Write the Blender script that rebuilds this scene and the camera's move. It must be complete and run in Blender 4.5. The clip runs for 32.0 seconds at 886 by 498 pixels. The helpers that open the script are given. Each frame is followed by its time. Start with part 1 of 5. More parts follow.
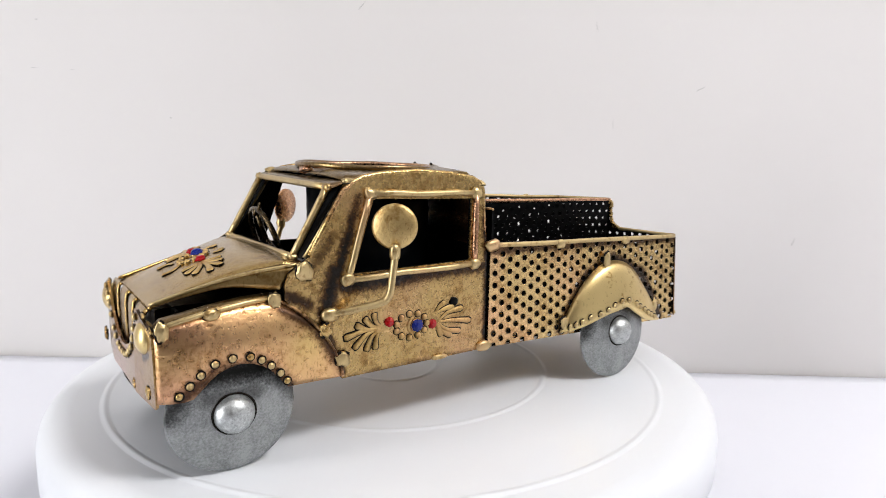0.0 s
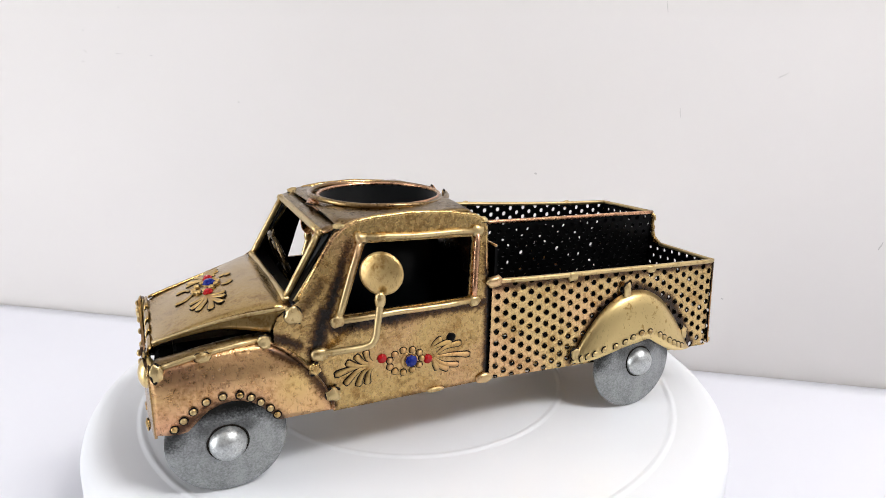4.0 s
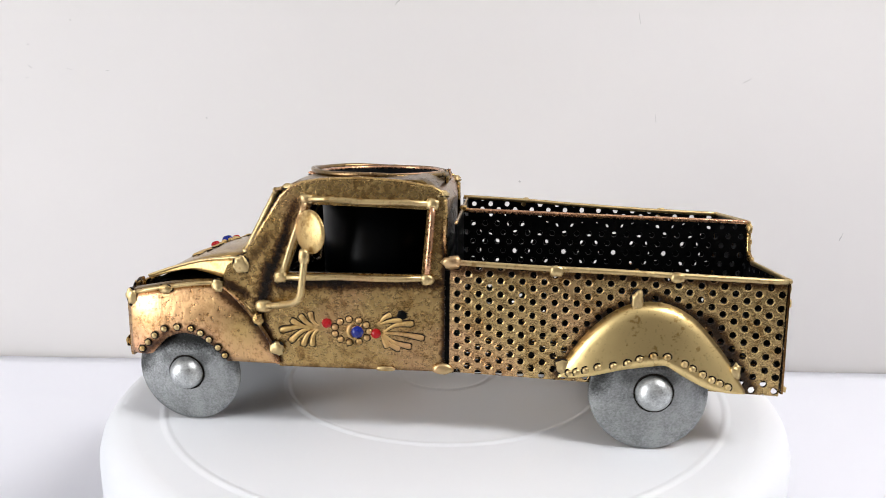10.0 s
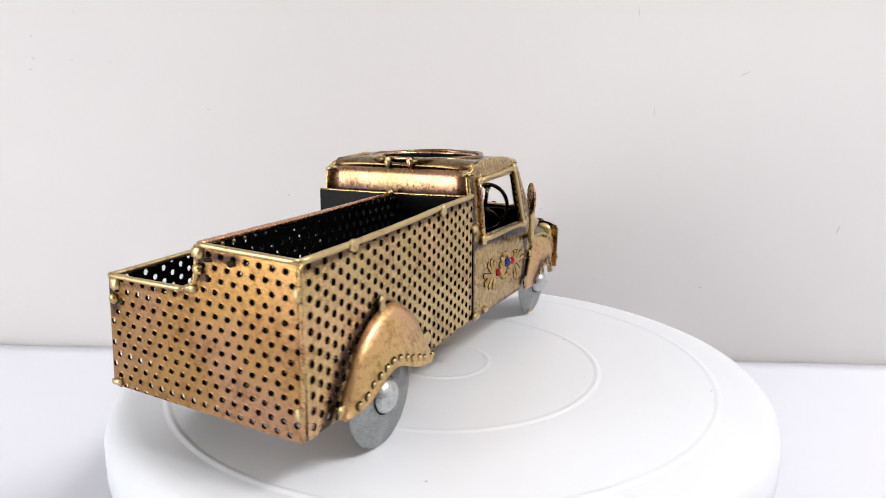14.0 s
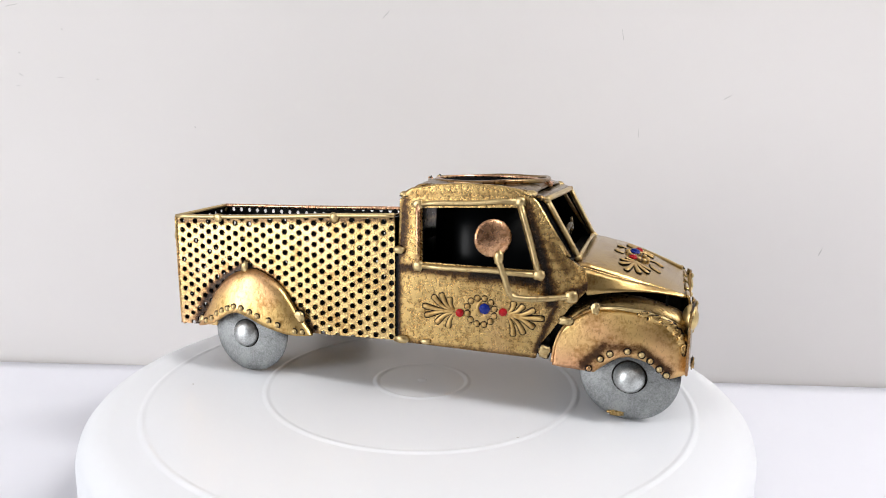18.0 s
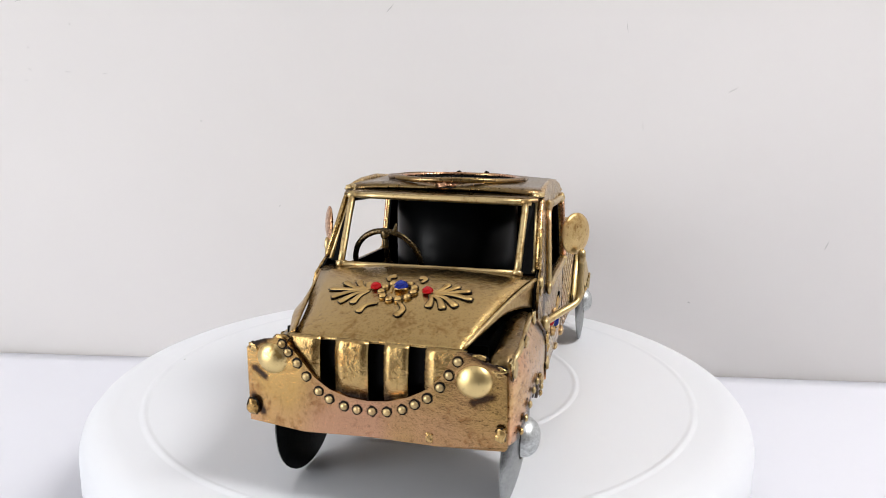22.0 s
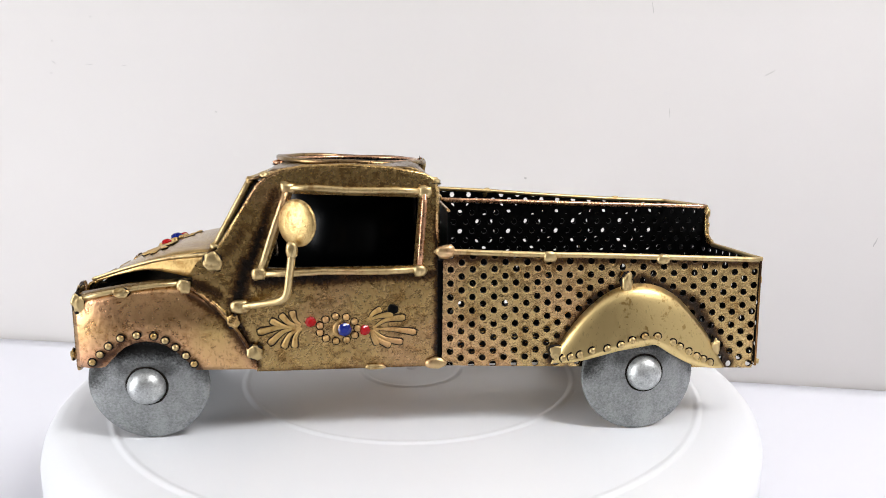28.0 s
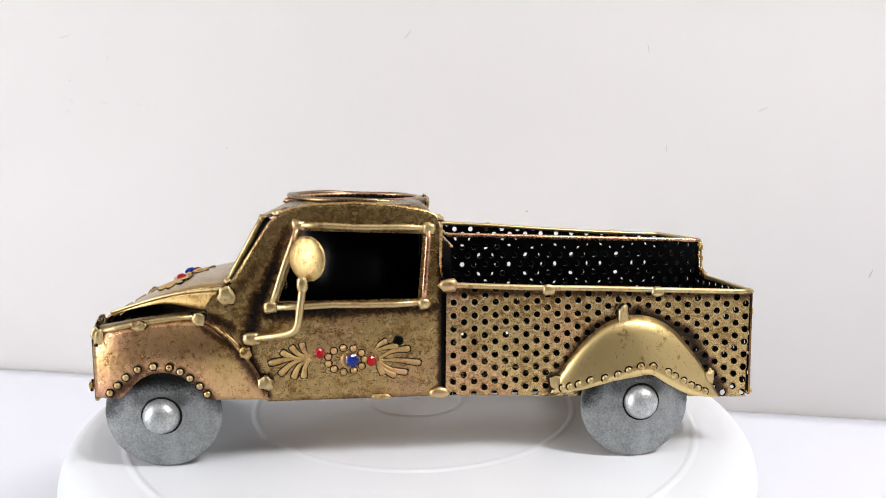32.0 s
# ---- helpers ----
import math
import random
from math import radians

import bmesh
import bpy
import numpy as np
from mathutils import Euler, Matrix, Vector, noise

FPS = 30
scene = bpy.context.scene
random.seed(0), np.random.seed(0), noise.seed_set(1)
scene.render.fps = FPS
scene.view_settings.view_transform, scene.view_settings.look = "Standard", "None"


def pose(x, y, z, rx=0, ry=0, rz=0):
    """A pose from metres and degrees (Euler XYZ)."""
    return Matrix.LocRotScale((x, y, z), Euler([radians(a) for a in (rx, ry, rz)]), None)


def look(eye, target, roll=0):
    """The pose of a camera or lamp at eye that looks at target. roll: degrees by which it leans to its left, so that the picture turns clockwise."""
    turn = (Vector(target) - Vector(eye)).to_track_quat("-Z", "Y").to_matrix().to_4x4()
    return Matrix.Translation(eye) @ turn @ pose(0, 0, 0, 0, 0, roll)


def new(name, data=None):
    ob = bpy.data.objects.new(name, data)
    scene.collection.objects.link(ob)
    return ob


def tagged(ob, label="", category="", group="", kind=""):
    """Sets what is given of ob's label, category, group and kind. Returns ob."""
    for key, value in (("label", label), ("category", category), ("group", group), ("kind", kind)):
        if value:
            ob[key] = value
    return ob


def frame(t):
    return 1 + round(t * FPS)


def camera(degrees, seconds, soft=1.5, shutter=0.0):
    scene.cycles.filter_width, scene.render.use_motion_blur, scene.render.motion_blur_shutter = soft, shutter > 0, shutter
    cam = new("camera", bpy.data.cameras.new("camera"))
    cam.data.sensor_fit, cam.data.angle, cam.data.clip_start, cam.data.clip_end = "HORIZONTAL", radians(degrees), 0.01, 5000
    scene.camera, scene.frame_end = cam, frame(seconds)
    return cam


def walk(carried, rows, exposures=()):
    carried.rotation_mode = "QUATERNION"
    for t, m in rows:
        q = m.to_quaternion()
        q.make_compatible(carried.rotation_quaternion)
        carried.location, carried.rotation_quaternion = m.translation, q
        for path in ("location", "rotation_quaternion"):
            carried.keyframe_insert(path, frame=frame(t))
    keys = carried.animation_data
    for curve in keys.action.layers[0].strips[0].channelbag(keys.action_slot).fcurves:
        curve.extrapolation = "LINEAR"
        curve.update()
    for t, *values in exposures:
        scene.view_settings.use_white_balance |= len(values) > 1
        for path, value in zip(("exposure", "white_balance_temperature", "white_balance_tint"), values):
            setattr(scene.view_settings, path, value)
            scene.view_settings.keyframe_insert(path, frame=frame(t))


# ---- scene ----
# t, camera x y z, yaw pitch roll, turn of the turntable
PATH = [
    (0, 0.0312, -0.2863, 0.1021, 1.79, -9.49, -0.94, 32.56),
    (0.5, 0.0522, -0.2834, 0.1026, 7.54, -9.95, -1.20, 32.93),
    (1, 0.0727, -0.2780, 0.0997, 10.75, -9.14, -1.41, 32.37),
    (1.5, 0.0833, -0.2717, 0.1036, 13.88, -9.72, -1.79, 31.86),
    (2, 0.0931, -0.2625, 0.1248, 14.91, -12.57, -2.53, 32.17),
    (2.5, 0.0921, -0.2547, 0.1426, 16.12, -17.30, -2.97, 32.41),
    (4.5, 0.0587, -0.2825, 0.1345, 8.73, -13.77, -0.57, 32.15),
    (5, 0.0499, -0.2872, 0.1280, 6.53, -12.07, -0.88, 32.50),
    (5.5, 0.0365, -0.2920, 0.1216, 6.32, -11.25, -0.18, 33.28),
    (6, 0.0222, -0.2890, 0.1192, 3.74, -10.76, 0.07, 32.45),
    (6.5, 0.0169, -0.2824, 0.1178, 2.36, -10.39, 0.22, 32.17),
    (7, 0.0117, -0.2774, 0.1167, 3.10, -10.43, 0.35, 32.38),
    (7.5, 0.0099, -0.2775, 0.1117, 3.01, -10.58, -0.09, 31.35),
    (8, 0.0081, -0.2773, 0.1102, 2.95, -10.92, -0.32, 24.84),
    (8.5, 0.0095, -0.2785, 0.1116, 2.91, -11.01, -0.21, 19.97),
    (9, 0.0110, -0.2784, 0.1097, 2.91, -10.90, -0.22, 11.19),
    (9.5, 0.0118, -0.2802, 0.1092, 3.09, -10.32, -0.02, -1.55),
    (10, 0.0125, -0.2801, 0.1095, 2.81, -10.71, -0.21, -6.44),
    (10.5, 0.0145, -0.2812, 0.1080, 2.26, -10.29, -0.28, -19.70),
    (11, 0.0164, -0.2821, 0.1105, 2.23, -10.50, -0.28, -30.11),
    (11.5, 0.0160, -0.2808, 0.1093, 2.53, -10.50, -1.06, -48.77),
    (12, 0.0157, -0.2824, 0.1102, 2.29, -10.95, -0.60, -61.31),
    (12.5, 0.0155, -0.2841, 0.1109, 2.98, -11.16, -0.53, -77.30),
    (13, 0.0153, -0.2854, 0.1110, 2.89, -11.01, -0.30, -89.68),
    (13.5, 0.0149, -0.2840, 0.1108, 3.39, -11.38, 0.04, -104.20),
    (14, 0.0145, -0.2839, 0.1098, 3.03, -11.43, -0.29, -117.90),
    (14.5, 0.0143, -0.2867, 0.1100, 3.29, -10.96, -0.27, -130.00),
    (16.5, 0.0133, -0.2828, 0.1098, 2.87, -10.11, -0.48, -174.56),
    (17, 0.0130, -0.2819, 0.1106, 2.53, -10.09, -0.78, -184.38),
    (17.5, 0.0171, -0.2850, 0.1112, 2.48, -10.03, -0.84, -192.77),
    (18, 0.0209, -0.2841, 0.1108, 2.61, -9.84, -0.85, -200.48),
    (18.5, 0.0264, -0.2812, 0.1124, 2.32, -9.93, -1.00, -217.76),
    (19, 0.0324, -0.2843, 0.1106, 3.35, -9.82, -0.67, -229.23),
    (19.5, 0.0319, -0.2837, 0.1096, 3.39, -10.21, -0.66, -241.87),
    (20, 0.0314, -0.2840, 0.1099, 3.38, -10.10, -0.66, -249.98),
    (20.5, 0.0292, -0.2848, 0.1093, 3.39, -10.17, -0.59, -261.22),
    (21, 0.0270, -0.2853, 0.1114, 3.62, -10.19, -0.50, -267.67),
    (21.5, 0.0263, -0.2856, 0.1133, 3.64, -10.82, -0.52, -279.89),
    (22, 0.0255, -0.2853, 0.1098, 3.52, -10.28, -0.78, -286.67),
    (22.5, 0.0238, -0.2861, 0.1091, 3.75, -10.11, -1.06, -293.78),
    (23, 0.0219, -0.2844, 0.1084, 3.72, -10.40, -0.96, -299.47),
    (23.5, 0.0192, -0.2830, 0.1079, 3.68, -10.70, -1.02, -305.34),
    (24, 0.0166, -0.2838, 0.1060, 3.72, -10.56, -0.91, -315.80),
    (24.5, 0.0167, -0.2832, 0.1057, 4.14, -10.62, -0.84, -320.06),
    (25, 0.0167, -0.2805, 0.1055, 3.94, -10.51, -0.67, -327.76),
    (25.5, 0.0234, -0.2866, 0.1068, 4.18, -10.96, -0.42, -335.31),
    (27.5, 0.0470, -0.2721, 0.1057, 7.07, -10.48, -0.67, -348.47),
    (28, 0.0527, -0.2673, 0.1031, 8.40, -10.36, -0.48, -349.45),
    (28.5, 0.0565, -0.2585, 0.1097, 8.41, -12.25, -0.67, -350.76),
    (29, 0.0600, -0.2482, 0.1249, 10.34, -14.38, -0.34, -349.15),
    (29.5, 0.0561, -0.2396, 0.1349, 9.81, -15.71, 0.03, -349.24),
    (30, 0.0554, -0.2446, 0.1296, 9.60, -13.22, 0.06, -349.17),
    (30.5, 0.0582, -0.2514, 0.1108, 9.48, -10.83, -0.38, -349.29),
    (31, 0.0618, -0.2614, 0.1000, 9.98, -8.75, 0.05, -348.97),
    (31.5, 0.0586, -0.2703, 0.1021, 9.16, -8.34, -0.16, -349.38),
    (32, 0.0550, -0.2768, 0.1065, 8.81, -7.79, -0.25, -349.19),
]
LEAN = 4.222          # the truck's axis against the turntable's zero mark
cam = camera(68.5, 32.0, soft=0.8, shutter=0.5)
walk(cam, [(r[0], pose(r[1], r[2], r[3], 90 + r[5], r[6], r[4])) for r in PATH],
     exposures=[(0, 0.14), (4, 0.2), (6, 0.19), (12, 0.17), (16, 0.16), (18, 0.13), (22, 0.1), (26, 0.12), (29, 0.26), (32, 0.24)])

# ---------------------------------------------------------------- world and light
world = bpy.data.worlds.new("room_air")
scene.world = world
world.use_nodes = True
world.node_tree.nodes["Background"].inputs[0].default_value = (0.9, 0.95, 1.0, 1)
world.node_tree.nodes["Background"].inputs[1].default_value = 0.05


def area_lamp(name, eye, target, sx, sy, watts, colour):
    data = bpy.data.lights.new(name, "AREA")
    data.shape, data.size, data.size_y, data.energy, data.color = "RECTANGLE", sx, sy, watts, colour
    ob = new(name, data)
    ob.matrix_world = look(eye, target)
    return ob


area_lamp("ceiling_lamp", (1.2, -0.55, 1.55), (1.2, -0.55, 0.0), 0.7, 0.4, 28.5, (1.0, 0.985, 0.98))
area_lamp("window_daylight", (-1.51, -1.15, 0.4), (0.0, -1.15, 0.4), 0.9, 1.4, 35, (0.97, 0.98, 1.0))


# ---------------------------------------------------------------- materials
def nodes_of(name):
    m = bpy.data.materials.new(name)
    m.use_nodes = True
    nt = m.node_tree
    return m, nt, nt.nodes["Principled BSDF"]


def add(nt, kind, **inputs):
    n = nt.nodes.new(kind)
    for k, v in inputs.items():
        n.inputs[k.replace("_", " ")].default_value = v
    return n


def noise_of(nt, vec, scale, detail=4.0, rough=0.6, dist=0.0):
    n = nt.nodes.new("ShaderNodeTexNoise")
    n.inputs["Scale"].default_value = scale
    n.inputs["Detail"].default_value = detail
    n.inputs["Roughness"].default_value = rough
    n.inputs["Distortion"].default_value = dist
    nt.links.new(vec, n.inputs["Vector"])
    return n.outputs["Fac"]


def ramp_of(nt, fac, a, b, ca, cb):
    r = nt.nodes.new("ShaderNodeValToRGB")
    r.color_ramp.elements[0].position, r.color_ramp.elements[1].position = a, b
    r.color_ramp.elements[0].color = (*ca, 1) if len(ca) == 3 else ca
    r.color_ramp.elements[1].color = (*cb, 1) if len(cb) == 3 else cb
    nt.links.new(fac, r.inputs[0])
    return r.outputs[0]


def mix_of(nt, fac, a, b, mode="MIX"):
    m = nt.nodes.new("ShaderNodeMix")
    m.data_type, m.blend_type = "RGBA", mode
    for sock, v in ((m.inputs[0], fac), (m.inputs[6], a), (m.inputs[7], b)):
        if isinstance(v, (int, float)):
            sock.default_value = v
        elif isinstance(v, tuple):
            sock.default_value = (*v, 1)
        else:
            nt.links.new(v, sock)
    return m.outputs[2]


def maths(nt, op, a, b=0.0, clamp=False):
    m = nt.nodes.new("ShaderNodeMath")
    m.operation, m.use_clamp = op, clamp
    for sock, v in ((m.inputs[0], a), (m.inputs[1], b)):
        if isinstance(v, (int, float)):
            sock.default_value = v
        else:
            nt.links.new(v, sock)
    return m.outputs[0]


def bump_of(nt, bsdf, height, strength, distance):
    b = nt.nodes.new("ShaderNodeBump")
    b.inputs["Strength"].default_value, b.inputs["Distance"].default_value = strength, distance
    nt.links.new(height, b.inputs["Height"])
    nt.links.new(b.outputs[0], bsdf.inputs["Normal"])


BRASS, COPPER, SOOT = (0.52, 0.352, 0.135), (0.60, 0.33, 0.19), (0.008, 0.005, 0.003)


def wash_shade_line(nt, vec, ragged, p, q, r):
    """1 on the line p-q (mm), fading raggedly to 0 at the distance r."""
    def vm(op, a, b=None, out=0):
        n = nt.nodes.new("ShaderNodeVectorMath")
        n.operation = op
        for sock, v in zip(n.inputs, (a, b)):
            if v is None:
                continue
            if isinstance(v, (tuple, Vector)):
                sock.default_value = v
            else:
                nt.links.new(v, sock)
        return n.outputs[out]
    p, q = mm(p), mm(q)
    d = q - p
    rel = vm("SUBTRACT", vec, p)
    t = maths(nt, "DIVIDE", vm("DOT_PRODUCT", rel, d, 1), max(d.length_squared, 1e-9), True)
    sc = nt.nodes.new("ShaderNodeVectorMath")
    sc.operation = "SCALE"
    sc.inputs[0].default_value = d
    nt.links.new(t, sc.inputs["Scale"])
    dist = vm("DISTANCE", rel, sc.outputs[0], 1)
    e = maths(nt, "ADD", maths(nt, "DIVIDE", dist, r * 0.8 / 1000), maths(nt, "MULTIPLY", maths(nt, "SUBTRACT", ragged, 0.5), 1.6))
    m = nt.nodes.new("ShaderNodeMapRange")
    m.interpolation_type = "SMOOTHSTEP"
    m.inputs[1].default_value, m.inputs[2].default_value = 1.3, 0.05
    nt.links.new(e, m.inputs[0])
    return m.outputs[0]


def mm(p):
    return Vector(p) / 1000


def brass(name, copper=0.5, patina=0.5, rough=0.30, spots=(), bright=1.0, grain=1.0, gold=BRASS):
    """Hammered antique brass with copper patches and a dark wash; spots: lines (from, to, width, strength) in mm along
    which the colour darkens.
    """
    m, nt, bsdf = nodes_of(name)
    tc = nt.nodes.new("ShaderNodeTexCoord")
    vec = tc.outputs["Object"]
    big = noise_of(nt, vec, 22, 2, 0.5, 0.3)
    mid = noise_of(nt, vec, 95, 4, 0.6)
    fine = noise_of(nt, vec, 560, 2.5, 0.55)
    grit = noise_of(nt, vec, 1700, 3, 0.6)
    hot = tuple(min(0.9, v * bright) for v in gold)
    red = tuple(min(0.9, v * bright) for v in COPPER)
    base = ramp_of(nt, big, 0.70 - 0.34 * copper, 0.92 - 0.34 * copper, hot, red)
    # a brown glaze left in the hollows of the hammering
    glaze = maths(nt, "ADD", maths(nt, "MULTIPLY", mid, 0.5), maths(nt, "ADD", maths(nt, "MULTIPLY", fine, 0.42), maths(nt, "MULTIPLY", grit, 0.08)))
    tone = ramp_of(nt, glaze, 0.38, 0.46 + 0.10 * patina, (0.66, 0.56, 0.43), (1.0, 1.0, 1.0))
    base = mix_of(nt, 1.0, base, tone, "MULTIPLY")
    dark = maths(nt, "ADD", maths(nt, "MULTIPLY", fine, 0.6), maths(nt, "MULTIPLY", grit, 0.4))
    pits = maths(nt, "ADD", maths(nt, "MULTIPLY", dark, 0.72), maths(nt, "MULTIPLY", mid, 0.28))
    wash = nt.nodes.new("ShaderNodeMapRange")
    wash.interpolation_type = "SMOOTHSTEP"
    wash.inputs[1].default_value, wash.inputs[2].default_value = 0.37 + 0.05 * patina, 0.30 + 0.03 * patina
    nt.links.new(pits, wash.inputs[0])
    fac = maths(nt, "MULTIPLY", wash.outputs[0], 0.2)
    hole = nt.nodes.new("ShaderNodeMapRange")
    hole.interpolation_type = "SMOOTHSTEP"
    hole.inputs[1].default_value, hole.inputs[2].default_value = 0.27 + 0.05 * patina, 0.21 + 0.05 * patina
    nt.links.new(noise_of(nt, vec, 820, 1.5, 0.5), hole.inputs[0])
    fac = maths(nt, "MAXIMUM", fac, maths(nt, "MULTIPLY", hole.outputs[0], 0.36))
    # short brushed flecks of wash
    long = nt.nodes.new("ShaderNodeMapping")
    long.inputs["Rotation"].default_value = (0.5, 0.6, 0.4)
    long.inputs["Scale"].default_value = (1.0, 1.0, 0.3)
    nt.links.new(vec, long.inputs["Vector"])
    fleck = nt.nodes.new("ShaderNodeMapRange")
    fleck.interpolation_type = "SMOOTHSTEP"
    fleck.inputs[1].default_value, fleck.inputs[2].default_value = 0.40 + 0.04 * patina, 0.30 + 0.04 * patina
    nt.links.new(noise_of(nt, long.outputs[0], 1500, 2, 0.55), fleck.inputs[0])
    fac = maths(nt, "MAXIMUM", fac, maths(nt, "MULTIPLY", fleck.outputs[0], 0.2 + 0.12 * patina))
    edge = maths(nt, "ADD", maths(nt, "MULTIPLY", mid, 0.25), maths(nt, "ADD", maths(nt, "MULTIPLY", fine, 0.4), maths(nt, "MULTIPLY", grit, 0.35)))
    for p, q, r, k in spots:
        fac = maths(nt, "MAXIMUM", fac, maths(nt, "MULTIPLY", wash_shade_line(nt, vec, edge, p, q, r), k))
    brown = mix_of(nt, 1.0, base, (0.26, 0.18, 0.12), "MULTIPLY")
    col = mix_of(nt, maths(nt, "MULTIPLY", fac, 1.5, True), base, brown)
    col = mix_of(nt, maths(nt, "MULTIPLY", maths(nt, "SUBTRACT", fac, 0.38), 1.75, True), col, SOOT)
    nt.links.new(col, bsdf.inputs["Base Color"])
    nt.links.new(maths(nt, "SUBTRACT", 1.0, maths(nt, "MULTIPLY", fac, 0.4)), bsdf.inputs["Metallic"])
    bsdf.inputs["Specular IOR Level"].default_value = 0.12
    # thin clear lacquer
    bsdf.inputs["Coat Weight"].default_value, bsdf.inputs["Coat Roughness"].default_value = 0.3, 0.26
    nt.links.new(maths(nt, "ADD", 0.8 * rough - 0.07, maths(nt, "MULTIPLY", fine, 0.14)), bsdf.inputs["Roughness"])
    bump_of(nt, bsdf, maths(nt, "ADD", maths(nt, "MULTIPLY", mid, 0.26), maths(nt, "ADD", maths(nt, "MULTIPLY", fine, 0.16), maths(nt, "MULTIPLY", grit, 0.10))), 0.9 * grain, 0.0011)
    return m


def paint(name, colour, rough=0.5, vary=0.06, scale=40, bump=0.0, metal=0.0, coat=0.0):
    m, nt, bsdf = nodes_of(name)
    tc = nt.nodes.new("ShaderNodeTexCoord")
    n1 = noise_of(nt, tc.outputs["Object"], scale, 4, 0.6)
    n2 = noise_of(nt, tc.outputs["Object"], scale * 9, 4, 0.6)
    c = mix_of(nt, n1, tuple(v * (1 - vary) for v in colour), tuple(min(1, v * (1 + vary)) for v in colour))
    nt.links.new(c, bsdf.inputs["Base Color"])
    nt.links.new(maths(nt, "ADD", rough - 0.08, maths(nt, "MULTIPLY", n2, 0.16)), bsdf.inputs["Roughness"])
    bsdf.inputs["Metallic"].default_value = metal
    bsdf.inputs["Coat Weight"].default_value = coat
    if bump:
        bump_of(nt, bsdf, n2, 0.4, bump)
    return m


def gem(name, colour):
    m, nt, bsdf = nodes_of(name)
    bsdf.inputs["Base Color"].default_value = (*colour, 1)
    bsdf.inputs["Roughness"].default_value = 0.12
    bsdf.inputs["Specular IOR Level"].default_value = 0.35
    return m


def silver(name, rough=0.28, bright=1.0, grain=1.0, spots=()):
    """Grey metal with dark smudges and pits; spots: lines blackened as in brass(), painted shade included."""
    m, nt, bsdf = nodes_of(name)
    tc = nt.nodes.new("ShaderNodeTexCoord")
    vec = tc.outputs["Object"]
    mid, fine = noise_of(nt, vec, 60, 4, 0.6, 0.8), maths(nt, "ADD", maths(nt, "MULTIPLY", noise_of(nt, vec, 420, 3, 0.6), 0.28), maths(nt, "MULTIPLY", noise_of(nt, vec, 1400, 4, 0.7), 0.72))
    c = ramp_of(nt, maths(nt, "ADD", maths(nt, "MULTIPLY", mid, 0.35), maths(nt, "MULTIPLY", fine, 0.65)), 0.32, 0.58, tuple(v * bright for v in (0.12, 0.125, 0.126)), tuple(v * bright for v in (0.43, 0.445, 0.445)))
    blackened = 0.0
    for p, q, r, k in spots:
        blackened = maths(nt, "MAXIMUM", blackened, maths(nt, "MULTIPLY", wash_shade_line(nt, vec, maths(nt, "ADD", maths(nt, "MULTIPLY", mid, 0.3), maths(nt, "MULTIPLY", fine, 0.7)), p, q, r), k))
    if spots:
        c = mix_of(nt, blackened, c, (0.012, 0.012, 0.011))
    nt.links.new(c, bsdf.inputs["Base Color"])
    bsdf.inputs["Metallic"].default_value = 0.85
    nt.links.new(maths(nt, "ADD", rough, maths(nt, "MULTIPLY", fine, 0.2)), bsdf.inputs["Roughness"])
    bump_of(nt, bsdf, fine, 0.35 * grain, 0.0005)
    return m


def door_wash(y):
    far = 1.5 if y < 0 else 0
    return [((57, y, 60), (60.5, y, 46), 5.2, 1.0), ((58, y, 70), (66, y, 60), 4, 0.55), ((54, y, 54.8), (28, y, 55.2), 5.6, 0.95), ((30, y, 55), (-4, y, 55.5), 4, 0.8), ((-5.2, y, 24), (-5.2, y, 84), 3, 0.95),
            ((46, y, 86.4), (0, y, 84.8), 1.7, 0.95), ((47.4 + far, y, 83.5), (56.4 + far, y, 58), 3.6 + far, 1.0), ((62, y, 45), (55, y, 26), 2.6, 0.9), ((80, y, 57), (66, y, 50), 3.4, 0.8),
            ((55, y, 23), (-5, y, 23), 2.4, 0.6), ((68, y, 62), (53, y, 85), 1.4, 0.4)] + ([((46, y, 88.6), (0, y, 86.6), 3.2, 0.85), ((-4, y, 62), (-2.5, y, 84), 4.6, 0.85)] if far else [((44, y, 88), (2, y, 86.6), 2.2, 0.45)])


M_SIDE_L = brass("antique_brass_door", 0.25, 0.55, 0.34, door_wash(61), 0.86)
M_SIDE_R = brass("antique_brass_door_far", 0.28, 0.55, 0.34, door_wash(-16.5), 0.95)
M_BRASS = brass("antique_brass", 0.5, 0.45, 0.34)
M_ROOF = brass("dark_brass_roof", 0.6, 0.85, 0.36, (), 0.43)
# darker along the hood's rear edge and at the feet of the grille bars
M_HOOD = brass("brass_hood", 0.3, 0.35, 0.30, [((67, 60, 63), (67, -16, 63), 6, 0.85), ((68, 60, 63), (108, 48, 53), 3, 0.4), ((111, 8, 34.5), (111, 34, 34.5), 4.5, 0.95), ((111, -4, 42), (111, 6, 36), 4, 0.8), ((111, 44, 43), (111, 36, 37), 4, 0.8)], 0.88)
M_PETAL = brass("worn_brass_petal", 0.3, 0.1, 0.62, (), 1.0, 0.6)
M_FENDER = brass("copper_brass_fender", 1.15, 0.5, 0.36, [((55, 62, 28), (66, 62, 44), 4, 0.8), ((66, 62, 44), (78, 62, 52), 3.5, 0.8), ((74, 62, 26), (82, 62, 35), 4, 0.8), ((82, 62, 35), (96, 62, 35.5), 3.5, 0.7), ((96, 62, 35), (106, 62, 27), 3.5, 0.8)], 1.15, 0.85)
